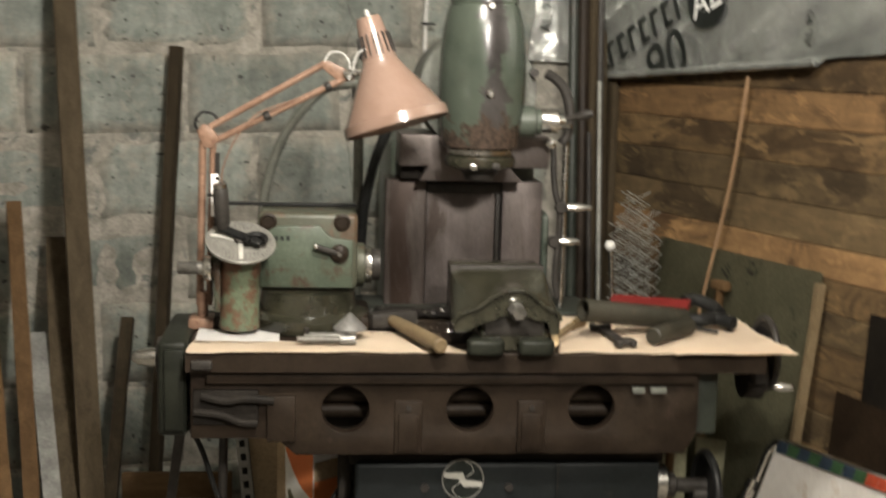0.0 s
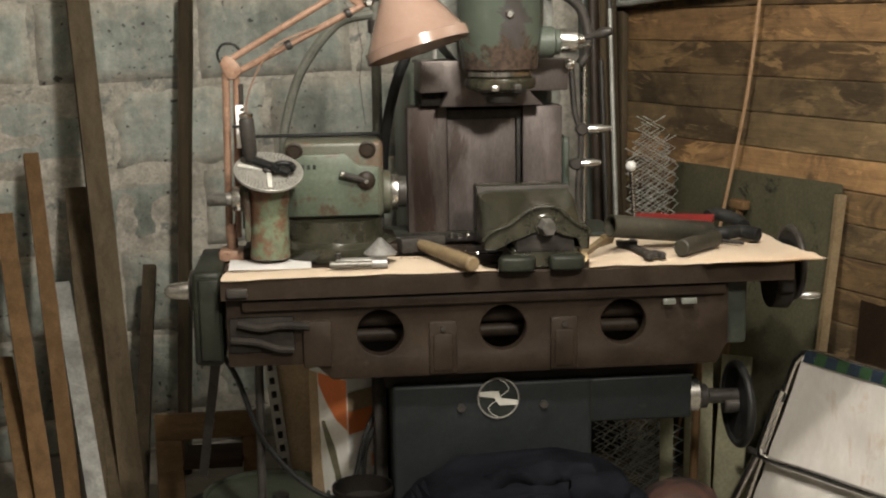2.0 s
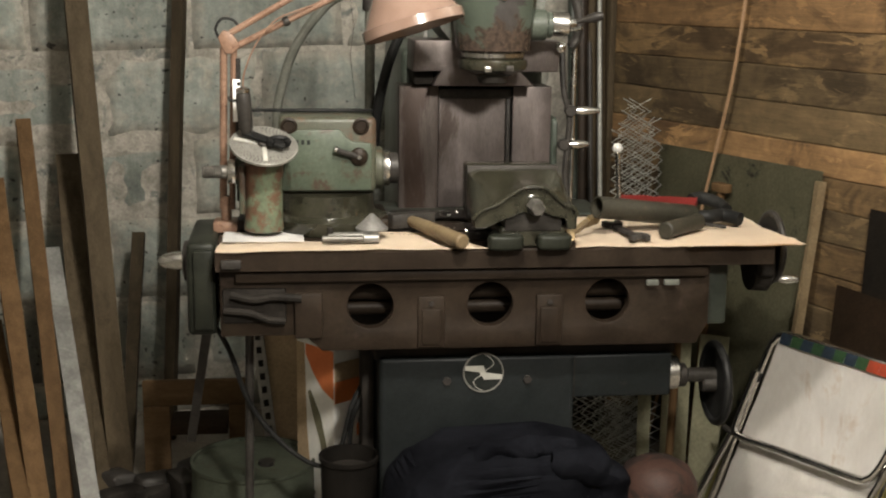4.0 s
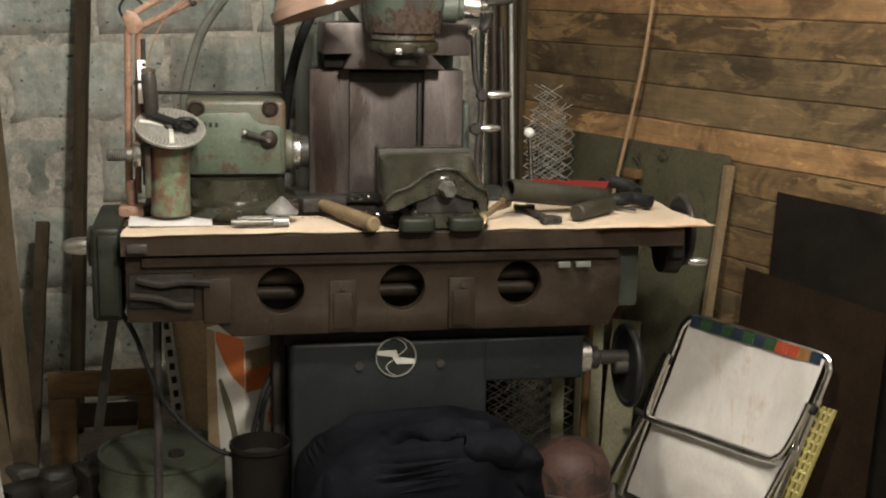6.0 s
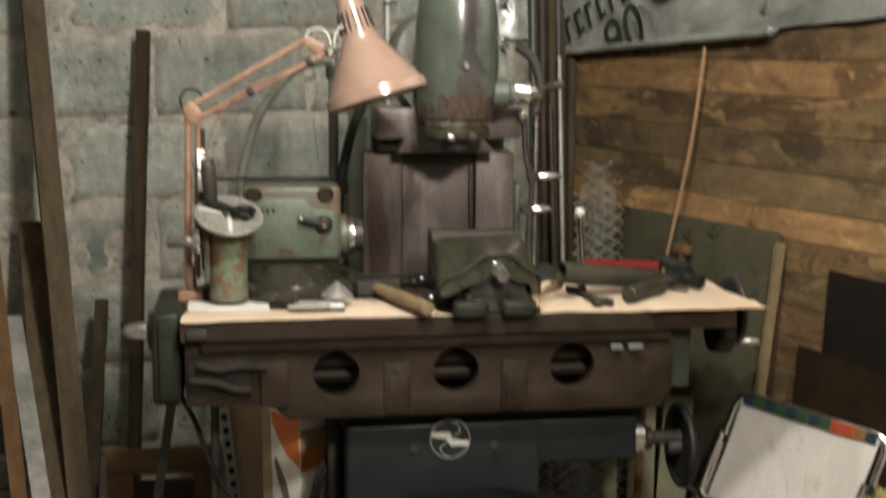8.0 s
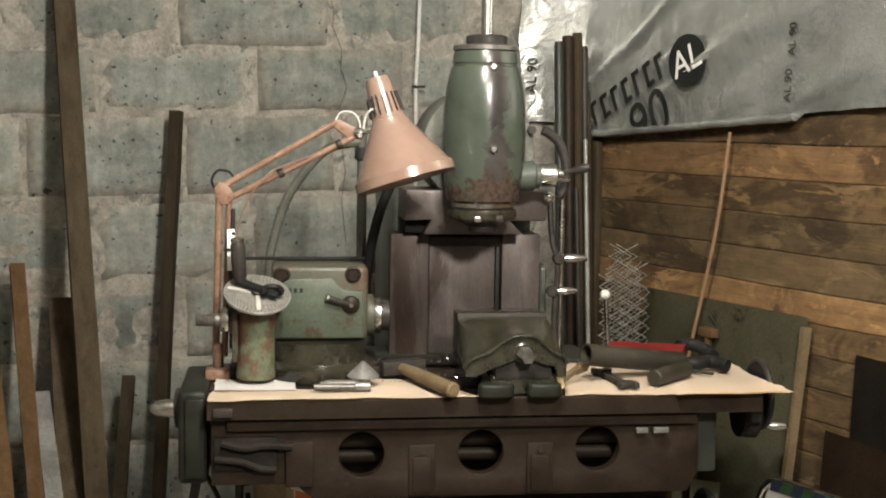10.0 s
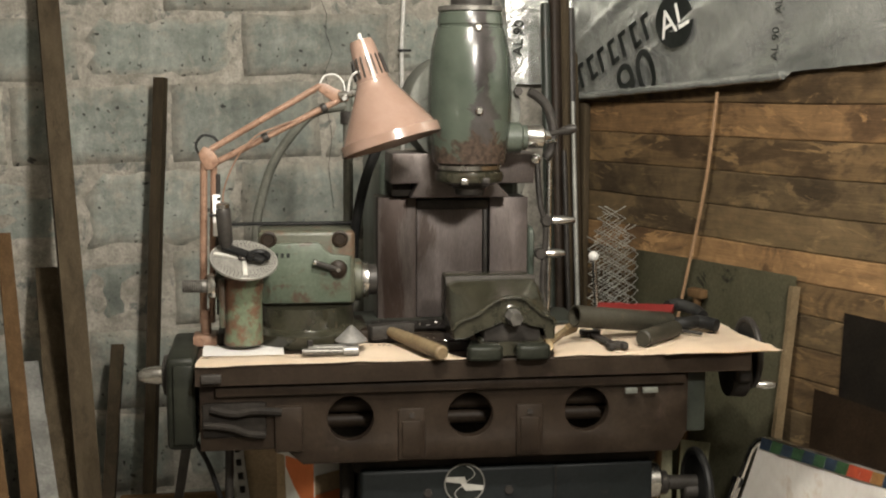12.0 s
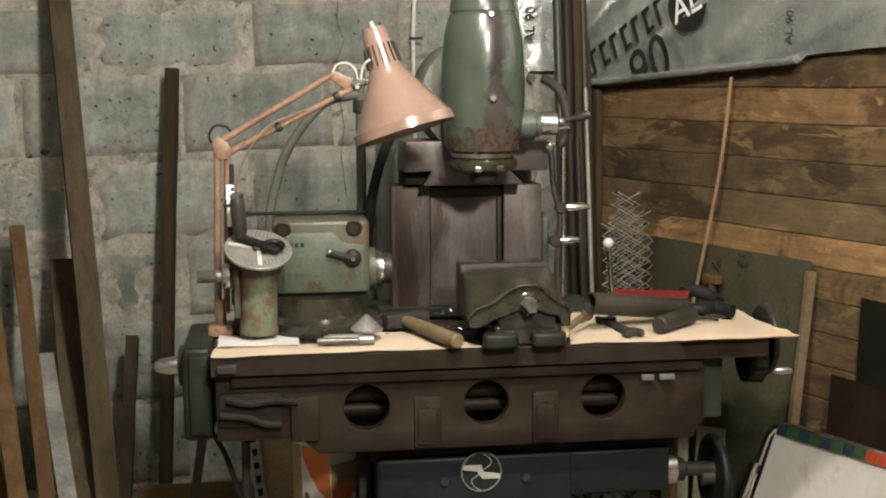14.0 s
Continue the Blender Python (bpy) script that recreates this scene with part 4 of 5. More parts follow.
for bx in (-0.482, -0.320):
    part("bolt_boss", lathe([(0.019, 0), (0.019, 0.005), (0.014, 0.007), (0.012, 0.003)], (bx, 0.226, 1.139), (bx, -1, 1.139), 20), RUST, body)
part("bearing_ring", lathe([(0.047, 0), (0.05, 0.005), (0.05, 0.022), (0.044, 0.026)], (-0.292, 0.29, 1.034), (1, 0.29, 1.034), 32), BANDG, body)
part("spindle_ring", lathe([(0.040, 0), (0.042, 0.003), (0.042, 0.016), (0.034, 0.02)], (-0.268, 0.29, 1.034), (1, 0.29, 1.034), 32), STEEL, body, "bright spindle ring")
part("spindle_collar", lathe([(0.036, 0), (0.036, 0.018), (0.02, 0.02)], (-0.25, 0.29, 1.034), (1, 0.29, 1.034), 32), IRON, body)
part("clamp_lever", tube([(-0.380, 0.203, 1.088), (-0.352, 0.206, 1.078), (-0.325, 0.210, 1.070)], 0.007, 8), IRON, body)
part("lever_boss", lathe([(0.022, 0), (0.019, 0.010), (0.010, 0.016)], (-0.325, 0.220, 1.070), (-0.325, -1, 1.072), 16), RUST, body)
part("lever_screw", rod((-0.325, 0.206, 1.070), (-0.325, 0.199, 1.070), 0.005, 10), STEEL, body)
part("lever_tip", rod((-0.382, 0.203, 1.089), (-0.376, 0.204, 1.087), 0.0075, 10), STEEL, body)
for k in range(3):
    part("grade_bar", box(-0.468 + 0.013 * k, -0.461 + 0.013 * k, 0.2158, 0.2175, 1.098, 1.108, 0), PRINTD, body)
part("worm_housing", lathe([(0.040, 0), (0.0435, 0.003), (0.0435, 0.014), (0.042, 0.02), (0.0425, 0.12), (0.0445, 0.126), (0.0445, 0.15), (0.040, 0.156)], (-0.540, 0.16, 0.913), (-0.538, 0.155, 2), 36), RUSTGREEN, dh, "rust-stained green worm housing")
part("side_flange", box(-0.592, -0.578, 0.125, 0.20, 0.955, 1.065, 0.005), PALEGREEN, dh)
part("housing_foot", box(-0.585, -0.495, 0.19, 0.28, TOP, 0.945, 0.008), RUST, dh)
part("cross_boss", rod((-0.60, 0.17, 1.045), (-0.50, 0.17, 1.045), 0.032, 24, chamfer=0.004), PALEGREEN, dh)
sh = part("side_shaft", lathe([(0.012, 0)] + [(0.0150 if k % 2 else 0.0132, 0.002 + 0.0024 * k) for k in range(18)] + [(0.0150, 0.046), (0.0150, 0.060)], (-0.672, 0.16, 1.045), (0, 0.16, 1.045), 24), THREAD, dh, "dark threaded shaft end")
part("shaft_collar", lathe([(0.018, 0), (0.026, 0.002), (0.028, 0.006), (0.028, 0.018), (0.020, 0.022)], (-0.618, 0.16, 1.045), (0, 0.16, 1.045), 28), STEEL, sh, "bright collar")
nrm = V((0.10, -0.45, 0.88)).normalized()
pc = V((-0.537, 0.135, 1.102))
plate = part("index_plate", lathe([(0.073, 0), (0.0745, 0.001), (0.0745, 0.006), (0.0735, 0.007)], pc, pc + nrm, 48), PLATEM, dh, "grey index plate ringed with small holes")
pm = axis_matrix(pc, pc + nrm)
bm = bmesh.new()
for r, cnt in ((0.069, 54), (0.064, 48), (0.059, 42), (0.054, 38), (0.049, 34)):
    for k in range(cnt):
        a = 2 * math.pi * k / cnt
        c = pm @ V((r * math.cos(a), r * math.sin(a), 0.0071))
        bmesh.ops.create_circle(bm, cap_ends=True, radius=0.0015, segments=5, matrix=pm @ Matrix.Translation((r * math.cos(a), r * math.sin(a), 0.0073)))
tagged(part("hole_rings", bm, HOLLOW, plate), kind="stuff")
for a in (160, 262):
    part("sector_arm", box(0.010, 0.066, -0.005, 0.005, 0.007, 0.011, 0.001, m=pm @ pose(0, 0, 0, 0, 0, a)), PALESTEEL, plate, "bright sector arm")
part("centre_nut", rod(pm @ V((0, 0, 0.006)), pm @ V((0, 0, 0.018)), 0.014, 16, chamfer=0.003), IRON, plate)
crank = part("crank_arm", box(-0.052, 0.050, -0.011, 0.011, 0.016, 0.026, 0.004, m=pm @ pose(0, 0, 0, 0, 0, -38)), BLACK, dh, "black index crank")
hb = pm @ pose(0, 0, 0, 0, 0, -38) @ V((-0.044, 0, 0.02))
part("crank_handle", lathe([(0.011, 0), (0.0155, 0.012), (0.0165, 0.06), (0.0160, 0.085), (0.013, 0.09)], hb, hb + V((-0.06, -0.10, 1)), 18), IRON, crank)
part("handle_cap", lathe([(0.0150, 0), (0.0150, 0.008), (0.010, 0.010)], hb + V((-0.0054, -0.009, 0.0895)), hb + V((-0.06, -0.10, 1)), 18), STEEL, crank)
ring = [pm @ V((0.028 + 0.020 * math.cos(a * math.pi / 8), -0.018 + 0.014 * math.sin(a * math.pi / 8), 0.026)) for a in range(-2, 11)]
part("crank_bow", tube(ring, 0.007, 8, 3), BLACK, crank)

# ---- desk lamp ----
lamp = thing("desk_lamp", (-0.625, 0.24, TOP), "salmon-beige jointed arm lamp, unlit, with conical shade", "desk lamp")
part("clamp_base", box(-0.655, -0.60, 0.20, 0.27, TOP, 0.925, 0.006), BEIGE_ARM, lamp)
part("base_spigot", rod((-0.626, 0.235, 0.92), (-0.626, 0.235, 0.98), 0.012, 14), BEIGE_ARM, lamp)
part("lower_arm", rod((-0.632, 0.235, 0.95), (-0.622, 0.205, 1.315), 0.0085, 10), BEIGE_ARM, lamp)
part("lower_arm", rod((-0.612, 0.235, 0.95), (-0.600, 0.205, 1.312), 0.0075, 10), BEIGE_ARM, lamp)
part("lower_arm", rod((-0.595, 0.225, 0.97), (-0.592, 0.205, 1.29), 0.006, 10), IRON, lamp)
part("elbow_plate", prism([(-0.628, 1.318), (-0.634, 1.335), (-0.622, 1.352), (-0.603, 1.346), (-0.585, 1.318), (-0.600, 1.300), (-0.618, 1.300)], 0.194, 0.216, 0.003), BEIGE_ARM, lamp)
part("upper_arm", rod((-0.606, 0.20, 1.345), (-0.362, 0.20, 1.486), 0.0075, 10), BEIGE_ARM, lamp)
part("upper_arm", rod((-0.602, 0.21, 1.312), (-0.325, 0.20, 1.452), 0.0075, 10), BEIGE_ARM, lamp)
for k, t in enumerate((0.40, 0.87)):
    p = V((-0.602, 0.208, 1.312)).lerp(V((-0.325, 0.20, 1.452)), t)
    part("arm_clip", lathe([(0.010, 0), (0.011, 0.004), (0.011, 0.010), (0.009, 0.014)], p, p + V((0.277, 0, 0.14)), 12), IRON, lamp)
part("front_joint", prism([(-0.366, 1.474), (-0.370, 1.490), (-0.352, 1.492), (-0.315, 1.474), (-0.296, 1.468), (-0.300, 1.452), (-0.330, 1.446)], 0.194, 0.210, 0.003), BEIGE_ARM, lamp)
part("joint_screw", rod((-0.322, 0.195, 1.464), (-0.278, 0.182, 1.472), 0.0085, 12, chamfer=0.002), STEEL, lamp)
part("joint_screw", rod((-0.310, 0.205, 1.458), (-0.310, 0.175, 1.458), 0.007, 12, chamfer=0.002), STEEL, lamp)
part("elbow_spring", tube([(-0.632, 0.20, 1.335), (-0.638, 0.20, 1.355), (-0.625, 0.20, 1.375), (-0.602, 0.20, 1.374), (-0.590, 0.20, 1.362)], 0.003, 6), BLACK, lamp)
part("tip_spring", tube([(-0.364, 0.20, 1.488), (-0.352, 0.20, 1.508), (-0.328, 0.20, 1.510), (-0.312, 0.20, 1.495), (-0.307, 0.20, 1.470)], 0.0021, 6), CABLEW, lamp)
part("lamp_cord", tube([(-0.41, 0.20, 1.412), (-0.46, 0.19, 1.395), (-0.51, 0.185, 1.372), (-0.552, 0.19, 1.32), (-0.580, 0.20, 1.25), (-0.578, 0.20, 1.19)], 0.002, 6), BEIGE_ARM, lamp)
part("cord_loop", tube([(-0.302, 0.185, 1.470), (-0.297, 0.175, 1.50), (-0.285, 0.165, 1.515), (-0.262, 0.163, 1.520)], 0.0028, 6), CABLEW, lamp)
a0, a1 = V((-0.270, 0.195, 1.580)), V((-0.207, 0.165, 1.362))
ax = (a1 - a0).normalized()
shade = part("shade", lathe([(0.020, -0.002), (0.026, -0.002), (0.0285, 0.004), (0.0335, 0.05), (0.038, 0.088), (0.040, 0.090), (0.0405, 0.094), (0.052, 0.115), (0.080, 0.160), (0.1085, 0.210), (0.1115, 0.214), (0.113, 0.234), (0.111, 0.234), (0.1065, 0.214), (0.05, 0.118)], a0, a0 + ax, 64, close=False), BEIGE, lamp, "glossy salmon-beige conical metal shade")
part("shade_rim", lathe([(0.112, 0.2125), (0.1145, 0.2135), (0.116, 0.2345), (0.114, 0.2355)], a0, a0 + ax, 64, close=False), BEIGE, shade)
part("cap", lathe([(0.027, 0.0), (0.0255, -0.006), (0.010, -0.009)], a0, a0 + ax, 40), BEIGE, shade)
part("stub", rod(a0 - ax * 0.006, a0 - ax * 0.022, 0.005, 12), CABLEW, shade)
sm = axis_matrix(a0, a0 + ax)
for k in range(18):
    a = 2 * math.pi * k / 18
    part("vent_slot", box(0.0275, 0.0338, -0.0007, 0.0007, 0.036, 0.082, 0, m=sm @ pose(0, 0, 0, 0, 0, math.degrees(a)) @ pose(0, 0, 0, 0, 5.4, 0)), IRON, shade)
part("bulb_socket", lathe([(0.018, 0.07), (0.02, 0.12), (0.016, 0.13)], a0, a0 + ax, 20), CABLEW, shade)

# perforated white strip tied to the lamp's lower arm
strip = part("perforated_strip", box(-0.604, -0.587, 0.190, 0.1925, 1.152, 1.245, 0.001), WHITE, lamp, "short white perforated strip")
for k in range(5):
    part("slot", box(-0.594, -0.5872, 0.1885, 0.1902, 1.160 + 0.018 * k, 1.167 + 0.018 * k, 0), HOLLOW, strip)
part("strip_tie", box(-0.612, -0.585, 0.188, 0.222, 1.196, 1.202, 0.001), IRON, strip)

# ---- sheets and tools on the table ----
lone("cardboard_sheet", sheet([(-0.638, -0.006, TOP), (-0.05, -0.004, TOP), (-0.19, 0.20, TOP), (-0.634, 0.19, TOP)], 0.003, 30, 12, 0.004, 9, 1.0, edge=0.006), CARD,
     "torn brown cardboard sheet lying on the table", "cardboard", "cardboard on the table")
lone("cardboard_sheet", sheet([(0.135, 0.0, TOP), (0.646, -0.012, TOP), (0.634, 0.40, TOP), (0.20, 0.37, TOP)], 0.003, 30, 20, 0.004, 8, 3.0, edge=0.006), CARD,
     "large brown cardboard sheet covering the table end", "cardboard", "cardboard on the table")
lone("cardboard_flap", sheet([(0.375, -0.03, TOP + 0.005), (0.646, -0.028, TOP + 0.005), (0.641, 0.05, TOP + 0.006), (0.388, 0.02, TOP + 0.006)], 0.002, 20, 6, 0.004, 14, 5.0, edge=0.006), CARD,
     "cut cardboard flap with a ragged edge", "cardboard", "cardboard on the table")
lone("white_paper", sheet([(-0.628, 0.078, TOP + 0.005), (-0.452, 0.074, TOP + 0.005), (-0.454, 0.182, TOP + 0.005), (-0.630, 0.194, TOP + 0.005)], 0.001, 16, 8, 0.002, 12, 2.0), WHITE,
     "small white paper sheet on the cardboard", "paper")
bm = box(-0.10, 0.10, -0.011, 0.011, 0, 0.003, 0.001, m=pose(-0.46, 0.192, TOP + 0.0075, 0, 0, 1))
lone("steel_rule", bm, STEEL, "steel rule lying behind the paper", "ruler")

cal = thing("calliper", (-0.35, 0.07, TOP), "grey steel depth gauge with a thick stem", "measuring tool")
part("beam", rod((-0.413, 0.062, TOP + 0.012), (-0.315, 0.056, TOP + 0.012), 0.0075, 12), THREAD, cal)
part("stop", rod((-0.325, 0.056, TOP + 0.0135), (-0.290, 0.054, TOP + 0.0135), 0.0105, 14, chamfer=0.002), ALU, cal)
part("slider", box(-0.40, -0.315, 0.075, 0.10, TOP + 0.005, TOP + 0.02, 0.003), PLATEM, cal)
part("clamp_screw", rod((-0.395, 0.085, TOP + 0.018), (-0.395, 0.085, TOP + 0.032), 0.006, 10), IRON, cal)
lone("cone_centre", lathe([(0.016, 0), (0.016, 0.016), (0.036, 0.017), (0.0365, 0.021), (0.004, 0.053), (0.001, 0.054)], (-0.302, 0.12, TOP + 0.004), (-0.302, 0.12, 2), 32), ALU,
     "bright steel cone standing on its flange", "lathe centre")
ham = thing("hammer", (-0.17, 0.1, TOP), "hammer with a worn wooden handle, dark head", "hammer")
part("handle", lathe([(0.013, 0), (0.0165, 0.004), (0.0165, 0.08), (0.015, 0.17), (0.013, 0.23), (0.011, 0.25)], (-0.118, -0.03, TOP + 0.02), (-0.215, 0.22, TOP + 0.026), 16), WOODH, ham)
part("head", box(-0.055, 0.055, -0.017, 0.017, -0.016, 0.018, 0.006, 2, m=pose(-0.205, 0.215, TOP + 0.024, 0, 0, 20)), IRON, ham)

wrench = thing("open_wrench", (0.28, 0.12, TOP), "small dark double open-ended wrench on the cardboard", "wrench")
wm = pose(0.277, 0.125, TOP + 0.005, 0, 0, -83)
part("shank", box(-0.065, 0.065, -0.011, 0.011, 0, 0.009, 0.003, m=wm), IRON, wrench)
for s in (-1, 1):
    jaw = [(0.055 * s, -0.014), (0.075 * s, -0.024), (0.095 * s, -0.022), (0.096 * s, -0.010), (0.082 * s, -0.008), (0.080 * s, 0.008), (0.096 * s, 0.010), (0.095 * s, 0.022), (0.075 * s, 0.024), (0.055 * s, 0.014)]
    part("jaw", prism(jaw, 0, 0.013, 0.002, m=wm @ Matrix(((1, 0, 0, 0), (0, 0, 1, 0), (0, 1, 0, 0), (0, 0, 0, 1))) @ Matrix.Identity(4)), IRON, wrench)
bw = thing("brass_wrench", (0.17, 0.1, TOP), "tarnished brass-brown wrench leaning beside the vise", "wrench")
part("shank", plank_between((0.132, 0.075, TOP + 0.010), (0.195, 0.135, TOP + 0.034), 0.010, 0.018, 30, 0.003), BRASS, bw)
part("jaw", plank_between((0.188, 0.128, TOP + 0.032), (0.222, 0.158, TOP + 0.036), 0.012, 0.026, 30, 0.004), BRASS, bw)
part("ring", lathe([(0.009, 0), (0.016, 0.001), (0.016, 0.010), (0.009, 0.011)], (0.130, 0.068, TOP + 0.008), (0.12, 0.0, TOP + 0.05), 20), BRASS, bw)

pipe = thing("pipe_offcut", (0.35, 0.17, TOP), "dark steel pipe offcut, one open end propped on a wrench", "pipe")
pa, pb = V((0.208, 0.125, TOP + 0.066)), V((0.462, 0.215, TOP + 0.028))
d = (pb - pa).length
part("pipe", lathe([(0.0215, 0.045), (0.0215, 0.0), (0.0255, 0.0), (0.0255, d), (0.0215, d), (0.0215, d - 0.03)], pa, pb, 32, close=False), PIPEM, pipe)
# dark plug painting the unlit bore of the open pipe
part("bore_shade", rod(pa.lerp(pb, 0.12), pa.lerp(pb, 0.88), 0.0212, 16), HOLLOW, pipe)
hnd = thing("iron_bar", (0.40, 0.12, TOP), "thick black round iron bar offcut", "iron bar")
part("grip", rod((0.350, 0.058, TOP + 0.0225), (0.462, 0.165, TOP + 0.0235), 0.0195, 24, chamfer=0.003), PIPEM, hnd)
pl = thing("red_pliers", (0.45, 0.3, TOP), "long red-handled tool with black grips on the cardboard", "pliers")
part("red_arm", plank_between((0.335, 0.392, TOP + 0.034), (0.500, 0.300, TOP + 0.038), 0.036, 0.016, 25, 0.005, rough=0.003, seed=3), REDP, pl)
part("steel_shank", plank_between((0.39, 0.345, TOP + 0.018), (0.505, 0.25, TOP + 0.018), 0.02, 0.012, 0, 0.004), IRON, pl)
part("black_grip", tube([(0.495, 0.325, TOP + 0.047), (0.525, 0.335, TOP + 0.050), (0.555, 0.30, TOP + 0.042), (0.562, 0.262, TOP + 0.032)], 0.016, 12), BLACK, pl)
part("black_grip", tube([(0.475, 0.235, TOP + 0.022), (0.505, 0.22, TOP + 0.024), (0.545, 0.24, TOP + 0.024), (0.578, 0.205, TOP + 0.020)], 0.016, 12), BLACK, pl)
part("spike", tube([(0.47, 0.23, TOP + 0.01), (0.53, 0.17, TOP + 0.008)], 0.004, 8), IRON, pl)

# slotted scrap at the foot of the slideways
lone("chip_tray", sheet([(-0.235, 0.33, TOP + 0.003), (-0.02, 0.33, TOP + 0.003), (-0.02, 0.415, TOP + 0.012), (-0.235, 0.415, TOP + 0.012)], 0.004, 12, 8, 0.008, 25, 6.0), IRON,
     "oily dark tray with chips below the slideways", "tray")

# bright turnings scattered round the vise and the tray
rnd = random.Random(21)
bm = bmesh.new()
for k in range(140):
    x, y, r = rnd.uniform(-0.26, -0.03), rnd.uniform(0.14, 0.42), rnd.uniform(0.0015, 0.0045)
    z = TOP + (0.013 if y > 0.32 else 0.001)
    m = pose(x, y, z + r * 0.4, rnd.uniform(-50, 50), rnd.uniform(-50, 50), rnd.uniform(0, 360))
    box(-r, r, -r * 0.35, r * 0.35, -0.0003, 0.0003, 0, bm=bm, m=m)
lone("metal_chips", bm, STEEL, "bright steel turnings scattered on the oily table", "metal chips", kind="stuff", smooth=False)

# ---- wall things ----
wc = thing("wall_cable", (-0.05, 1.39, 1.5), "white cable clipped down the block wall", "cable")
part("cable", tube([(-0.028, 1.385, 2.5), (-0.04, 1.388, 2.0), (-0.046, 1.39, 1.75), (-0.052, 1.39, 1.60), (-0.05, 1.39, 1.40), (-0.05, 1.39, 1.1)], 0.0065, 8), CABLEW, wc)
for z in (1.605, 2.05):
    part("clip", box(-0.066, -0.022, 1.376, 1.386, z - 0.004, z + 0.004, 0.002), BLACK, wc)

bundle = [(0.375, 1.22, 1.75, 0.016, DARKGREEN), (0.408, 1.24, 1.77, 0.020, RUST), (0.440, 1.25, 1.78, 0.017, STICK), (0.468, 1.27, 1.74, 0.013, IRON), (0.425, 1.15, 1.30, 0.008, IRON), (0.455, 1.17, 1.45, 0.007, GREYMETAL), (0.487, 1.30, 1.6, 0.014, STICK)]
for x, y, top, r, mt in bundle:
    o = thing("steel_pipe" if mt is not STICK else "wooden_pole", (x + 0.03, y - 0.1, FLOOR), "long pipe standing in the corner of the workshop" if mt is not STICK else "brown wooden pole standing in the corner", "pipe" if mt is not STICK else "pole", "stock in the corner")
    part("shaft", lathe([(r, 0), (r, 0.8), (r * 0.97, top - FLOOR - 0.01), (r * 0.8, top - FLOOR)], (x + 0.03, y - 0.1, FLOOR), (x, y, top), 14), mt, o)

# chain-link mesh, folded and standing on end
PITCH = 0.030


def link_bundle(parent, cx, cy, width, top, layers, seed):
    rnd = random.Random(seed)
    count = int(width / PITCH)
    for layer in range(layers):
        bm = bmesh.new()
        base = pose(cx + rnd.uniform(-0.012, 0.012), cy + 0.022 * (layer - layers / 2), 0, rnd.uniform(-1.5, 1.5), rnd.uniform(-2, 2), rnd.uniform(-28, 28))
        start = rnd.uniform(0, 0.03)
        for k in range(count):
            peak = top - 0.055 * abs(k - (count - 1) / 2) + rnd.uniform(-0.03, 0.02) - 0.012 * layer
            line, z, side = [], FLOOR + 0.004 + start, 1 if k % 2 else -1
            while z < peak:
                bend = 0.006 * noise.noise(V((k, z * 9, layer * 3)))
                line.append(base @ V((PITCH * (k - (count - 1) / 2) + side * PITCH * 0.54 + bend, 0.005 * side + 0.012 * math.sin(z * 8 + layer), z)))
                side = -side
                z += 0.0185
            tube(line, 0.0019, 5, 1, bm, curved=False)
        tagged(part("mesh_layer", bm, ZINC, parent), kind="stuff")


link_bundle(thing("wire_mesh", (0.54, 0.98, FLOOR), "folded galvanised chain-link mesh standing on end", "wire mesh", "chain-link offcuts"), 0.540, 0.98, 0.135, 1.165, 5, 4)
link_bundle(thing("wire_mesh", (0.43, 0.68, FLOOR), "short crumpled chain-link offcut under the table", "wire mesh", "chain-link offcuts"), 0.43, 0.68, 0.25, 0.56, 3, 9)

# stick, sheets and boards against the plank wall
def wood(u, d, z):
    return wood_m @ V((u, d, z))


lone("thin_rod", tube([wood(0.750, -0.05, 1.475), wood(0.712, -0.055, 1.2), wood(0.632, -0.07, 0.84), wood(0.51, -0.14, FLOOR)], 0.005, 8), COPPER, "thin brown rod leaning against the plank wall", "rod")
lone("olive_sheet", sheet([wood(0.36, -0.09, FLOOR), wood(1.052, -0.09, FLOOR), wood(1.052, -0.022, 0.994), wood(0.36, -0.022, 0.990)], 0.006, 12, 12, 0.006, 3, 4.0), SHEETG, "dark olive sheet metal leaning on the planks", "sheet metal")
lone("light_batten", plank_between(wood(1.045, -0.12, FLOOR), wood(1.062, -0.035, 0.970), 0.024, 0.016, 90, 0.002, rough=0.002), WOODH, "pale wooden batten leaning on the plank wall", "batten")
lone("black_board", sheet([wood(1.22, -0.05, FLOOR), wood(1.66, -0.05, FLOOR), wood(1.66, -0.018, 0.918), wood(1.22, -0.018, 0.923)], 0.02, 6, 6, 0.002, 3, 4.0), DARKB, "blackened board leaning on the plank wall", "board")
lone("brown_board", sheet([wood(1.15, -0.085, FLOOR), wood(1.62, -0.085, FLOOR), wood(1.62, -0.05, 0.70), wood(1.16, -0.05, 0.72)], 0.02, 6, 6, 0.002, 3, 7.0), BROWNB, "dark brown board leaning on the plank wall", "board")
# boards in a paler olive, carrying the light on the sheet's lower part
for a, b, w in (((0.555, 0.55, FLOOR), (0.580, 0.63, 0.60), 0.072), ((0.625, 0.52, FLOOR), (0.675, 0.60, 0.52), 0.078), ((0.485, 0.60, FLOOR), (0.500, 0.66, 0.47), 0.036)):
    lone("olive_board", plank_between(a, b, w, 0.012, 0, 0.002, rough=0.001, seed=int(w * 1000)), PALEOLIVE, "pale olive board standing for the olive sheet's lit lower part", "board", "olive boards")
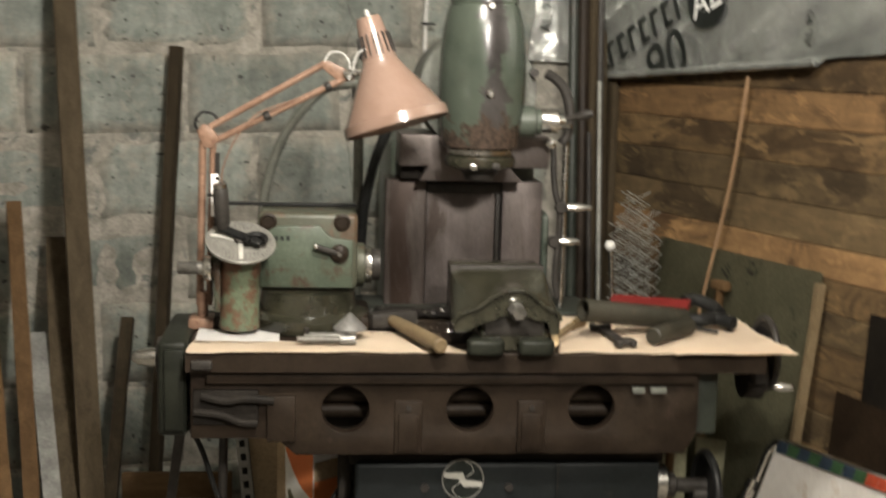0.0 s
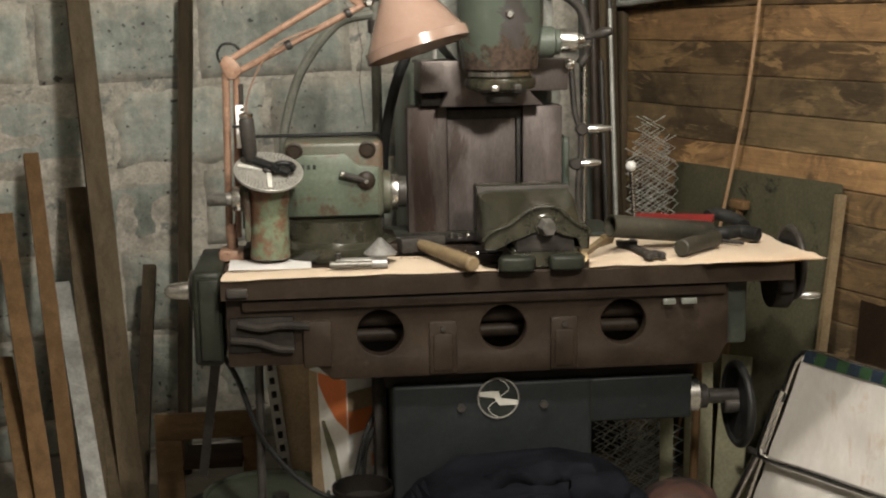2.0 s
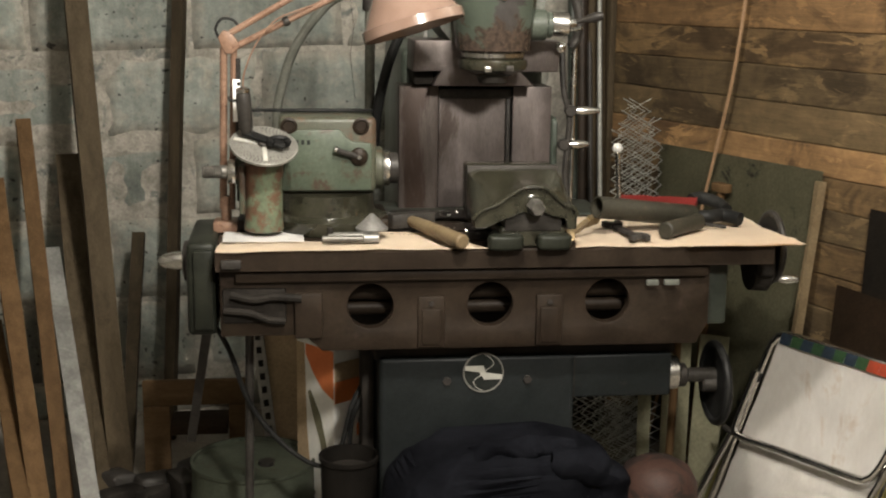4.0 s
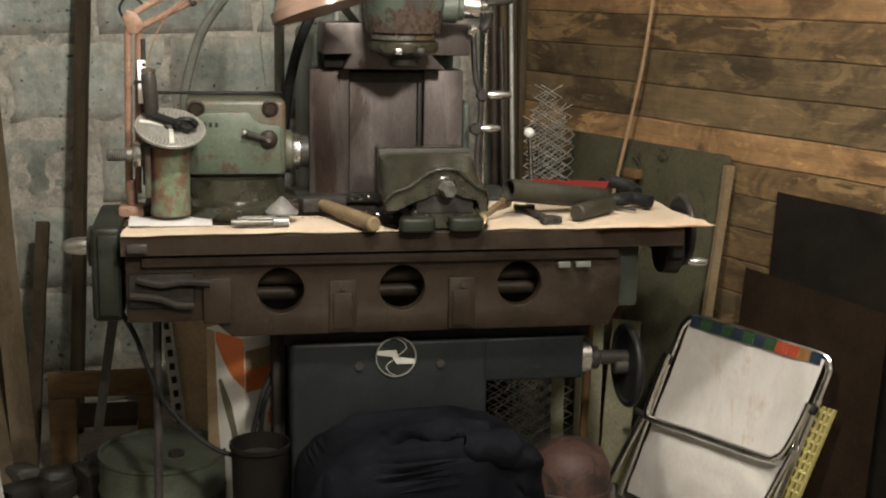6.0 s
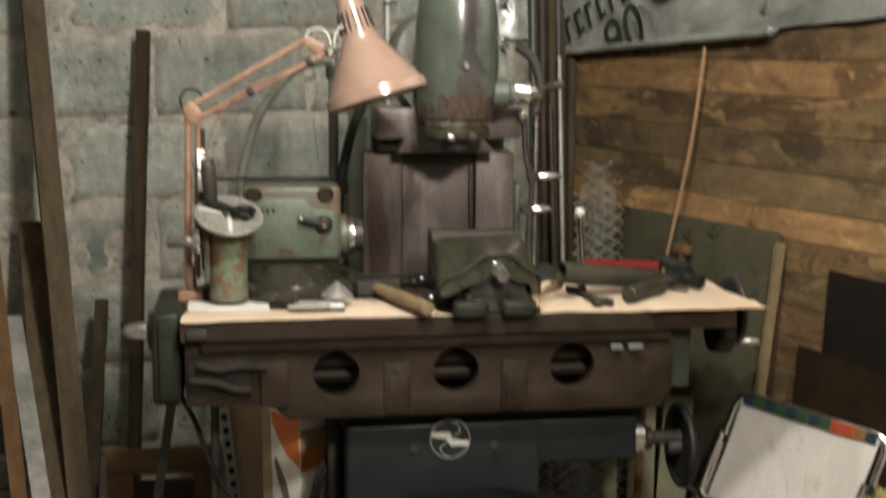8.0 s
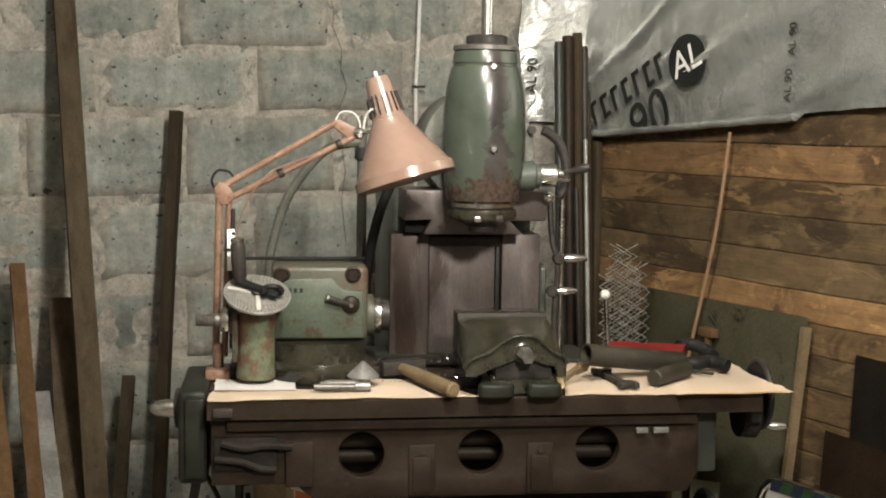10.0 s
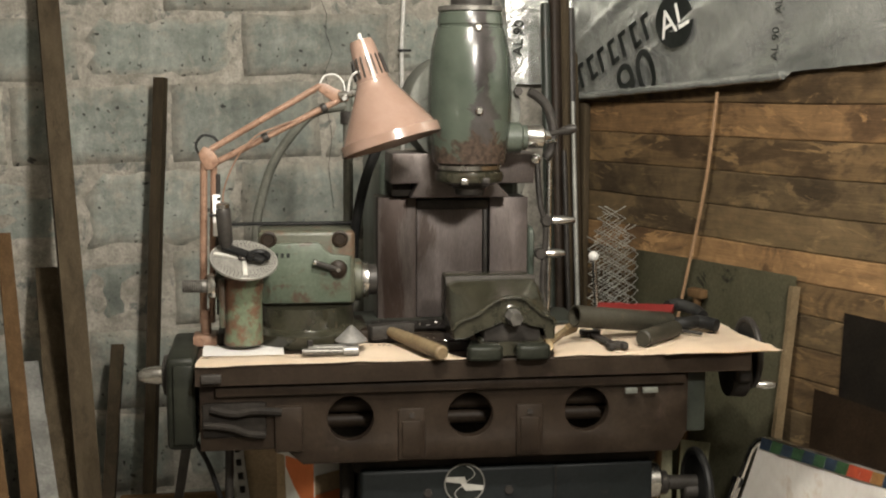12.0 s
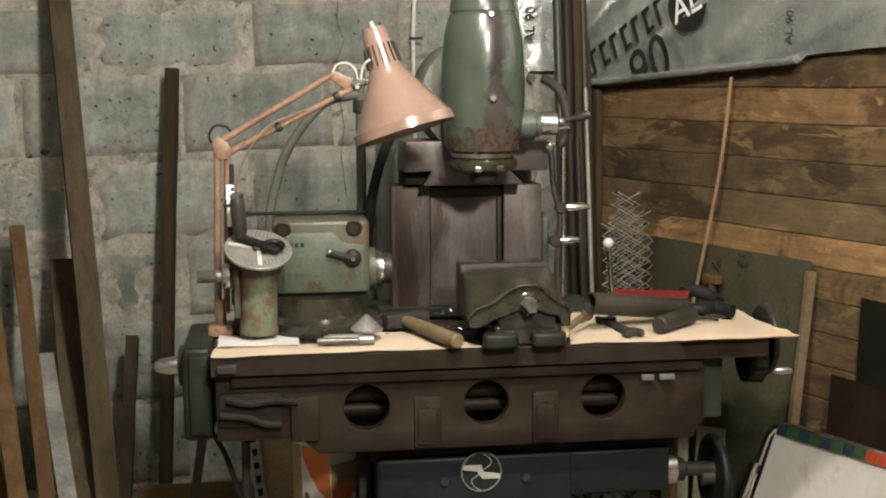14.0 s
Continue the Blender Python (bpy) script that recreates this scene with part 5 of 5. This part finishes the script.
hh = thing("mallet", wood(0.70, -0.06, FLOOR), "brown mallet with its head upwards", "mallet")
part("handle", rod(wood(0.70, -0.13, FLOOR), wood(0.70, -0.06, 0.888), 0.012, 10), LATH, hh)
part("head", box(-0.03, 0.03, -0.014, 0.014, -0.013, 0.013, 0.004, m=Matrix.Translation(wood(0.70, -0.06, 0.903)) @ pose(0, 0, 0, 0, 0, WOOD_TURN)), LATH, hh)

# ---- timber standing at the block wall ----
sticks = [((-0.945, 0.68, FLOOR), (-1.135, 1.30, 1.95), 0.062, 0.03, STICK, "long grey-brown timber leaning on the block wall"),
          ((-1.085, 0.62, FLOOR), (-1.265, 1.22, 1.05), 0.042, 0.025, LATH, "brown lath leaning on the block wall"),
          ((-1.005, 0.64, FLOOR), (-1.143, 1.25, 0.94), 0.075, 0.03, STICK, "weathered plank leaning on the block wall"),
          ((-0.985, 0.62, FLOOR), (-1.09, 1.24, 0.86), 0.035, 0.03, STICK, "narrow plank leaning on the block wall"),
          ((-1.14, 0.57, FLOOR), (-1.352, 1.20, 0.875), 0.050, 0.025, LATH, "broad brown lath leaning on the block wall"),
          ((-1.17, 0.52, FLOOR), (-1.350, 1.08, 0.47), 0.045, 0.025, LATH, "short brown lath leaning on the block wall"),
          ((-0.955, 0.85, FLOOR), (-0.945, 1.25, 0.70), 0.036, 0.025, STICK, "short thin timber on end"),
          ((-0.86, 1.12, FLOOR), (-0.80, 1.30, 1.515), 0.034, 0.03, STICK, "dark upright pole at the block wall")]
for k, (a, b, w, t, mt, lab) in enumerate(sticks):
    lone("timber", plank_between(a, b, w, t, 0, 0.003, rough=0.0015, seed=k), mt, lab, "timber", "timber at the wall")
lone("metal_strip", plank_between((-0.990, 0.48, FLOOR), (-1.176, 1.08, 0.692), 0.047, 0.006, 0, 0.001), STRIPMETAL, "dull grey metal strip leaning with the timber", "metal strip")

# ---- under the table ----
drum = thing("green_drum", (-0.585, 0.5, FLOOR), "faded green metal drum with a flat dented lid", "drum")
part("side", lathe([(0.155, 0), (0.158, 0.006), (0.158, 0.07), (0.162, 0.076), (0.158, 0.082), (0.157, 0.155), (0.161, 0.16), (0.161, 0.168), (0.153, 0.168), (0.152, 0.158)], (-0.585, 0.5, FLOOR), (-0.585, 0.5, 2), 48, close=False), BARRELG, drum)
part("lid", lathe([(0.154, 0), (0.153, 0.004), (0.08, 0.006), (0.01, 0.004)], (-0.585, 0.5, FLOOR + 0.154), (-0.585, 0.5, 2), 48), BARRELG, drum)
part("bung", rod((-0.55, 0.47, FLOOR + 0.158), (-0.55, 0.47, FLOOR + 0.17), 0.02, 16), IRON, drum)
fr = thing("plywood_frame", (-0.75, 0.8, FLOOR), "brown plywood frame standing on the floor", "frame")
part("rail", box(-0.895, -0.60, 0.78, 0.80, 0.30, 0.372, 0.003), PLYB, fr)
part("stile", box(-0.895, -0.822, 0.7805, 0.7985, FLOOR, 0.2995, 0.003), PLYB, fr)
part("stile", box(-0.66, -0.60, 0.7805, 0.7985, FLOOR, 0.2995, 0.003), PLYB, fr)
part("shelf", box(-0.82, -0.662, 0.76, 0.90, 0.22, 0.245, 0.003), BROWNB, fr)
lone("kraft_panel", plank_between((-0.49, 0.72, FLOOR), (-0.51, 0.86, 0.68), 0.135, 0.014, 0, 0.002), KRAFT, "plain brown board standing behind the drum", "board")
an = thing("slotted_angle", (-0.53, 0.66, FLOOR), "perforated zinc angle strip leaning under the table", "metal angle")
part("angle_leg", sheet([(-0.542, 0.70, FLOOR), (-0.510, 0.70, FLOOR), (-0.580, 0.80, 0.66), (-0.612, 0.80, 0.66)], 0.002, 1, 12), CABLEW, an)
part("angle_flange", sheet([(-0.510, 0.70, FLOOR), (-0.510, 0.73, FLOOR), (-0.580, 0.83, 0.66), (-0.580, 0.80, 0.66)], 0.002, 1, 12), GREYMETAL, an)
for k in range(16):
    s = (k + 0.5) / 16
    c = V((-0.526, 0.698, FLOOR)).lerp(V((-0.596, 0.798, 0.66)), s)
    part("slot", box(-0.007, 0.007, -0.0045, 0.0, -0.009, 0.009, 0, m=Matrix.Translation(c) @ pose(0, 0, 0, -9, -6, 0)), HOLLOW, an)

bx = thing("tool_carton", (-0.37, 0.5, FLOOR), "orange and white printed tool carton", "carton")
bmx = pose(-0.365, 0.52, FLOOR, 0, 0, 38)
H, S = 0.475, 0.075
def carton_part(name, x0, x1, y0, y1, z0, z1, mt, bev=0.002):
    part(name, box(x0, x1, y0, y1, z0, z1, bev, m=bmx), mt, bx)
part("carton_body", box(-S, S, -S, S, 0, H, 0.003, m=bmx), PRINTW, bx, "white carton body")
for nm, z0, z1, mt in (("tan_band", 0.392, 0.441, KRAFT), ("orange_band", 0.335, 0.3915, ORANGE)):
    part(nm, box(-S + 0.002, S - 0.002, -S - 0.0012, -S + 0.01, z0, z1, 0, m=bmx), mt, bx)
part("printed_tool", box(0.0, 0.035, -S - 0.002, -S, 0.235, 0.268, 0, m=bmx), ORANGE, bx)
part("printed_bar", box(0.005, 0.02, -S - 0.002, -S, 0.27, 0.28, 0, m=bmx), PRINTD, bx)
side_m = bmx @ pose(0, 0, 0, 0, 0, -90)
part("kraft_side", prism([(-S + 0.002, 0.04), (-S + 0.002, 0.472), (-0.042, 0.472), (-0.034, 0.25), (-0.012, 0.04)], -S - 0.0012, -S + 0.005, m=side_m), KRAFT, bx)
part("orange_flash", prism([(S - 0.002, 0.472), (S - 0.002, 0.345), (0.03, 0.365), (-0.005, 0.40), (-0.036, 0.445), (-0.036, 0.472)], -S - 0.0014, -S + 0.005, m=side_m), ORANGE, bx)
part("printed_tool", prism([(-0.028, 0.345), (-0.018, 0.352), (0.022, 0.29), (0.05, 0.20), (0.058, 0.13), (0.036, 0.13), (0.020, 0.22), (-0.010, 0.29)], -S - 0.0016, -S + 0.005, m=side_m), PALEOLIVE, bx)

cb = thing("power_cable", (-0.57, 0.2, FLOOR), "black power cable hanging below the table", "cable")
part("cable", tube([(-0.665, 0.2, 0.70), (-0.625, 0.19, 0.63), (-0.578, 0.18, 0.50), (-0.50, 0.17, 0.40), (-0.42, 0.18, 0.345), (-0.375, 0.20, 0.37), (-0.345, 0.22, 0.47), (-0.315, 0.24, 0.525), (-0.29, 0.26, 0.52)], 0.006, 8), BLACK, cb)
part("loop", tube([(-0.36, 0.22, FLOOR + 0.01), (-0.35, 0.22, 0.36), (-0.34, 0.22, 0.45), (-0.31, 0.23, 0.51), (-0.285, 0.25, 0.53)], 0.006, 8), BLACK, cb)
lone("upright_bar", rod((-0.588, 0.2, FLOOR), (-0.577, 0.2, 0.71), 0.010, 12), IRON, "thin dark iron bar standing under the table", "bar")
lone("corner_bar", rod((0.505, 0.44, FLOOR), (0.530, 0.46, 0.85), 0.011, 12), LATH, "brown upright bar behind the apron", "bar")

jar = thing("brown_bucket", (-0.354, 0.12, FLOOR), "tarry dark brown round bucket on the floor", "bucket")
part("side", lathe([(0.055, 0), (0.060, 0.006), (0.066, 0.30), (0.070, 0.304), (0.070, 0.314), (0.064, 0.314), (0.063, 0.28), (0.056, 0.10)], (-0.354, 0.12, FLOOR), (-0.354, 0.12, 2), 36, close=False), BUCKETD, jar)
part("contents", lathe([(0.060, 0), (0.055, 0.02), (0.02, 0.03)], (-0.354, 0.12, FLOOR + 0.26), (-0.354, 0.12, 2), 24), HOLLOW, jar)
can = thing("red_canister", (0.36, 0.06, FLOOR), "rust-red round canister with a domed top", "canister")
part("can", lathe([(0.088, 0), (0.096, 0.01), (0.097, 0.20), (0.092, 0.25), (0.075, 0.282), (0.045, 0.300), (0.01, 0.306)], (0.36, 0.06, FLOOR), (0.36, 0.06, 2), 40), CANRED, can)
part("rim", lathe([(0.097, 0), (0.100, 0.003), (0.100, 0.009), (0.097, 0.012)], (0.36, 0.06, FLOOR + 0.19), (0.36, 0.06, 2), 40, close=False), CANRED, can)

# scrap lying between the timber and the drum
rnd = random.Random(12)
for k in range(9):
    x, y, h = -0.96 + 0.045 * k * rnd.uniform(0.7, 1.2), rnd.uniform(0.52, 0.74), rnd.uniform(0.04, 0.10)
    bm = box(-0.05, 0.05, -0.03, 0.03, 0, h, 0.012, 2, m=pose(x, y, FLOOR, 0, 0, rnd.uniform(-60, 60)))
    for v in bm.verts:
        v.co += V((noise.noise(v.co * 14 + V((k, 0, 0))), noise.noise(v.co * 14 + V((0, k, 3))), 0)) * 0.03
    lone("iron_scrap", bm, (IRON, HOLLOW, IRON)[k % 3], "dark rusty scrap lump on the floor", "scrap", "scrap by the timber")

# dark jacket heaped on a low stool in front of the knee
st = thing("low_stool", (0.0, -0.06, FLOOR), "low dark stool under the jacket", "stool")
part("seat", box(-0.20, 0.16, -0.20, 0.04, 0.40, 0.43, 0.005), BROWNB, st)
for lx in (-0.18, 0.14):
    for ly in (-0.18, 0.02):
        part("leg", box(lx - 0.015, lx + 0.015, ly - 0.015, ly + 0.015, FLOOR, 0.3995, 0.003), BROWNB, st)
bm = bmesh.new()
bmesh.ops.create_icosphere(bm, subdivisions=5, radius=1.0)
for v in bm.verts:
    c = v.co.copy()
    e = 0.36
    q = V([math.copysign(abs(t) ** e, t) for t in c])
    x, y, z = q.x * 0.245, q.y * 0.135, q.z * 0.215
    hgt = (0.020 * math.sin(x * 6 + 1.1) - 0.015 + 0.02 * noise.noise(V((x * 7, 1, 0)))) if z > 0 else 0
    f = noise.noise(V((x * 9, y * 9, z * 4))) * 0.022 + abs(noise.noise(V((x * 18, y * 14, z * 6 + 3)))) * 0.018
    v.co = V((-0.034 + x, -0.085 + y, 0.275 + z + hgt)) + c.normalized() * f
jacket = thing("dark_jacket", (0.0, -0.085, FLOOR), "crumpled black-blue jacket draped over a low stool", "jacket")
part("body", bm, NAVY, jacket)


def cloth_roll(pts, r, seed):
    roll = tube(pts, r, 18, 8)
    for v in roll.verts:
        v.co += V((noise.noise(v.co * 26 + V((seed, 0, 0))), noise.noise(v.co * 26 + V((0, seed, 5))), noise.noise(v.co * 22 + V((3, 0, seed))))) * 0.016
    return roll


part("sleeve", cloth_roll([(0.06, -0.17, 0.470), (0.13, -0.18, 0.466), (0.180, -0.17, 0.43), (0.190, -0.16, 0.36), (0.175, -0.15, 0.30)], 0.042, 2.0), NAVY, jacket)
part("collar", cloth_roll([(-0.12, -0.15, 0.480), (-0.04, -0.16, 0.502), (0.05, -0.16, 0.500), (0.10, -0.15, 0.490)], 0.026, 6.0), NAVY, jacket)

# ---- folding chair beside the plank wall ----
TL, TR, FL = V((0.746, 0.35, 0.598)), V((0.977, 0.0, 0.575)), V((0.614, 0.416, FLOOR + 0.008))
cn = (TR - TL).cross(FL - TL).normalized()
if cn.y > 0:
    cn = -cn


def onchair(s, v, d=0.0):
    return TL + s * (TR - TL) + v * (FL - TL) + d * cn


chair = thing("folding_chair", onchair(0.5, 1.0), "folded camping chair, aluminium tube frame, stained white canvas back", "folding chair")
part("outer_frame", tube([onchair(0, 1), onchair(0, 0.55), onchair(0, 0.12), onchair(0.015, 0.04), onchair(0.07, 0.0), onchair(0.3, -0.005), onchair(0.7, -0.005), onchair(0.93, 0.0),
                          onchair(0.985, 0.04), onchair(1, 0.12), onchair(1, 0.55), onchair(1, 1)], 0.0105, 10, 6), CHROME, chair)
part("inner_frame", tube([onchair(0.015, 0.20, 0.03), onchair(0.01, 0.45, 0.03), onchair(0.02, 0.52, 0.03), onchair(0.08, 0.545, 0.035), onchair(0.45, 0.535, 0.035), onchair(0.85, 0.528, 0.035),
                          onchair(0.93, 0.51, 0.035), onchair(0.965, 0.45, 0.03), onchair(0.985, 0.30, 0.028), onchair(0.985, 0.22, 0.025)], 0.0095, 10, 6), CHROME, chair)
part("front_leg", tube([onchair(-0.045, 1.0, 0.05), onchair(-0.01, 0.70, 0.04), onchair(0.01, 0.45, 0.02)], 0.0095, 10, 6), CHROME, chair)
part("front_leg", tube([onchair(0.955, 1.0, 0.05), onchair(0.985, 0.70, 0.04), onchair(1.0, 0.45, 0.02)], 0.0095, 10, 6), CHROME, chair)
for s, v in ((0.0, 0.235), (1.0, 0.245), (-0.005, 0.545)):
    part("plastic_clip", rod(onchair(s, v - 0.02, 0.012), onchair(s, v + 0.02, 0.02), 0.015, 12, chamfer=0.003), BLACK, chair)
part("pivot_bolt", rod(onchair(-0.06, 0.53, 0.03), onchair(0.05, 0.545, 0.035), 0.008, 10), IRON, chair)


def canvas(v0, v1, sag, name):
    bm = bmesh.new()
    rows = []
    for j in range(13):
        v = v0 + (v1 - v0) * j / 12
        rows.append([bm.verts.new(onchair(0.045 + 0.91 * i / 16, v, 0.006 + sag * math.sin(math.pi * i / 16) * math.sin(math.pi * j / 12) + 0.006 * noise.noise(V((i * 0.5, j * 0.4, sag * 90))))) for i in range(17)])
    for a, b in zip(rows, rows[1:]):
        for i in range(16):
            bm.faces.new((a[i], a[i + 1], b[i + 1], b[i]))
    bmesh.ops.solidify(bm, geom=bm.faces[:], thickness=0.003)
    return part(name, bm, CANVAS, chair, "stained white canvas")


canvas(0.012, 0.62, -0.015, "back_canvas")
canvas(0.60, 0.97, 0.02, "seat_canvas")
cols = [SHEETG, surf("canvas_green", (0.03, 0.075, 0.03), (0.05, 0.115, 0.045), 20, 0.9), surf("canvas_blue", (0.02, 0.032, 0.055), (0.032, 0.05, 0.08), 20, 0.9),
        surf("canvas_red", (0.38, 0.05, 0.025), (0.48, 0.09, 0.04), 20, 0.9), surf("canvas_orange", (0.24, 0.12, 0.04), (0.3, 0.17, 0.06), 20, 0.9)]
for k, c in enumerate((2, 1, 2, 1, 2, 1, 2, 1, 3, 3, 4, 2)):
    s0 = 0.06 + 0.88 * k / 12
    s1 = s0 + 0.88 / 12
    part("top_band", sheet([onchair(s0, 0.045, 0.011), onchair(s1, 0.045, 0.011), onchair(s1, -0.012, 0.013), onchair(s0, -0.012, 0.013)], 0.003, 4, 2, 0.002, 30, k), cols[c], chair, "bright checked canvas edge")
ym = thing("yellow_mesh", onchair(1.0, 0.6, -0.06), "yellow plastic mesh panel behind the chair", "plastic mesh")
for k in range(9):
    a = 0.25 + 0.05 * k
    part("mesh_bar", rod(onchair(1.0, a, -0.012), onchair(1.11, a + 0.01, -0.012), 0.006, 6), YELLOW, ym)
for s in (1.0, 1.035, 1.07, 1.10):
    part("mesh_bar", rod(onchair(s, 0.23, -0.012), onchair(s, 1.0, -0.012), 0.006, 6), YELLOW, ym)
part("mesh_panel", sheet([onchair(-0.09, 0.30, -0.03), onchair(-0.02, 0.30, -0.03), onchair(-0.02, 0.98, -0.03), onchair(-0.09, 0.98, -0.03)], 0.004, 4, 10, 0.003, 20, 2), YELLOW, ym)
bk = thing("black_bucket", (0.93, -0.30, FLOOR), "black rubber bucket upside down on the floor", "bucket")
part("bucket", lathe([(0.13, 0), (0.135, 0.004), (0.128, 0.012), (0.115, 0.10), (0.105, 0.115), (0.07, 0.122), (0.01, 0.123)], (0.93, -0.30, FLOOR), (0.93, -0.30, 2), 36), BLACK, bk)

# ---- blocks and planks ----
rnd = random.Random(7)


def block_mesh(w, h, seed):
    bm = bmesh.new()
    r = random.Random(seed)
    nx, nz = 8, 5
    front = []
    for j in range(nz + 1):
        row = []
        for i in range(nx + 1):
            x, z = (i / nx - 0.5) * w, (j / nz - 0.5) * h
            rim = i in (0, nx) or j in (0, nz)
            x += r.uniform(-1, 1) * (0.005 if rim else 0.004)
            z += r.uniform(-1, 1) * (0.005 if rim else 0.003)
            row.append(bm.verts.new((x, (0.0117 if rim else 0.0102) + r.uniform(-0.0007, 0.0007), z)))
        front.append(row)
    for j in range(nz):
        for i in range(nx):
            bm.faces.new((front[j][i], front[j][i + 1], front[j + 1][i + 1], front[j + 1][i]))
    edge = [front[0][i] for i in range(nx + 1)] + [front[j][nx] for j in range(1, nz + 1)] + [front[nz][i] for i in range(nx - 1, -1, -1)] + [front[j][0] for j in range(nz - 1, 0, -1)]
    deep = [bm.verts.new((v.co.x, 0.02, v.co.z)) for v in edge]
    for i in range(len(edge)):
        k = (i + 1) % len(edge)
        bm.faces.new((edge[k], edge[i], deep[i], deep[k]))
    for f in bm.faces:
        f.smooth = True
    me = bpy.data.meshes.new("block")
    bm.to_mesh(me)
    bm.free()
    me.materials.append(BLOCK)
    return me


levels = [0.08, 0.205, 0.47, 0.735, 0.985, 1.255, 1.51, 1.715, 1.975, 2.24, 2.50]
for c, (z0, z1) in enumerate(zip(levels, levels[1:])):
    kinds = [block_mesh(0.462, z1 - z0 - 0.016, 10 * c + k) for k in range(3)]
    u = -1.352 - 0.24 * (c % 2) - 0.48 * 3 + rnd.uniform(-0.02, 0.02)
    while u < 0.2:
        if u < -0.18:
            ob = new("block", kinds[rnd.randrange(3)])
            ob.parent = wall_back
            ob.matrix_basis = back_m @ pose(u, rnd.uniform(-0.002, 0.002), (z0 + z1) / 2 + 0.022 * (u + 1.2) + rnd.uniform(-0.004, 0.004), 0, -1.2 + rnd.uniform(-0.4, 0.4), 0)
        u += 0.48

seams = [0.08, 0.17, 0.26, 0.35, 0.445, 0.54, 0.63, 0.72, 0.805, 0.892, 0.978, 1.058, 1.155, 1.252, 1.348, 1.445, 1.54, 1.64]
for k, (z0, z1) in enumerate(zip(seams, seams[1:])):
    cut = rnd.uniform(1.6, 2.6)
    for a, b in ((0.0, cut), (cut + 0.003, 5.2)):
        bm = bmesh.new()
        n = 30
        rings = []
        for i in range(n + 1):
            x = a + (b - a) * i / n
            lo = z0 + 0.0008 + 0.003 * noise.noise(V((x * 4, k * 3.1, 0)))
            hi = z1 - 0.0008 + 0.003 * noise.noise(V((x * 4, k * 3.1 + 3.1, 0)))
            d = -0.003 + 0.002 * math.sin(k * 2.4) + 0.0015 * noise.noise(V((x * 6, k, 7)))
            rings.append([bm.verts.new((x, 0.018, lo)), bm.verts.new((x, d + 0.002, lo)), bm.verts.new((x, d, lo + 0.003)), bm.verts.new((x, d, hi - 0.003)), bm.verts.new((x, d + 0.002, hi)), bm.verts.new((x, 0.018, hi))])
        for p, q in zip(rings, rings[1:]):
            for i in range(5):
                bm.faces.new((p[i], q[i], q[i + 1], p[i + 1]))
        bm.faces.new(rings[0])
        bm.faces.new(rings[-1][::-1])
        me = bpy.data.meshes.new("plank")
        bmesh.ops.recalc_face_normals(bm, faces=bm.faces[:])
        bm.to_mesh(me)
        bm.free()
        me.materials.append(PLANK_LIGHT if k in (10, 14) else (PLANK_GREY if k in (3, 5, 8, 11, 12) else PLANK))
        ob = new("plank", me)
        ob.parent = wall_right
        ob.matrix_basis = wood_m
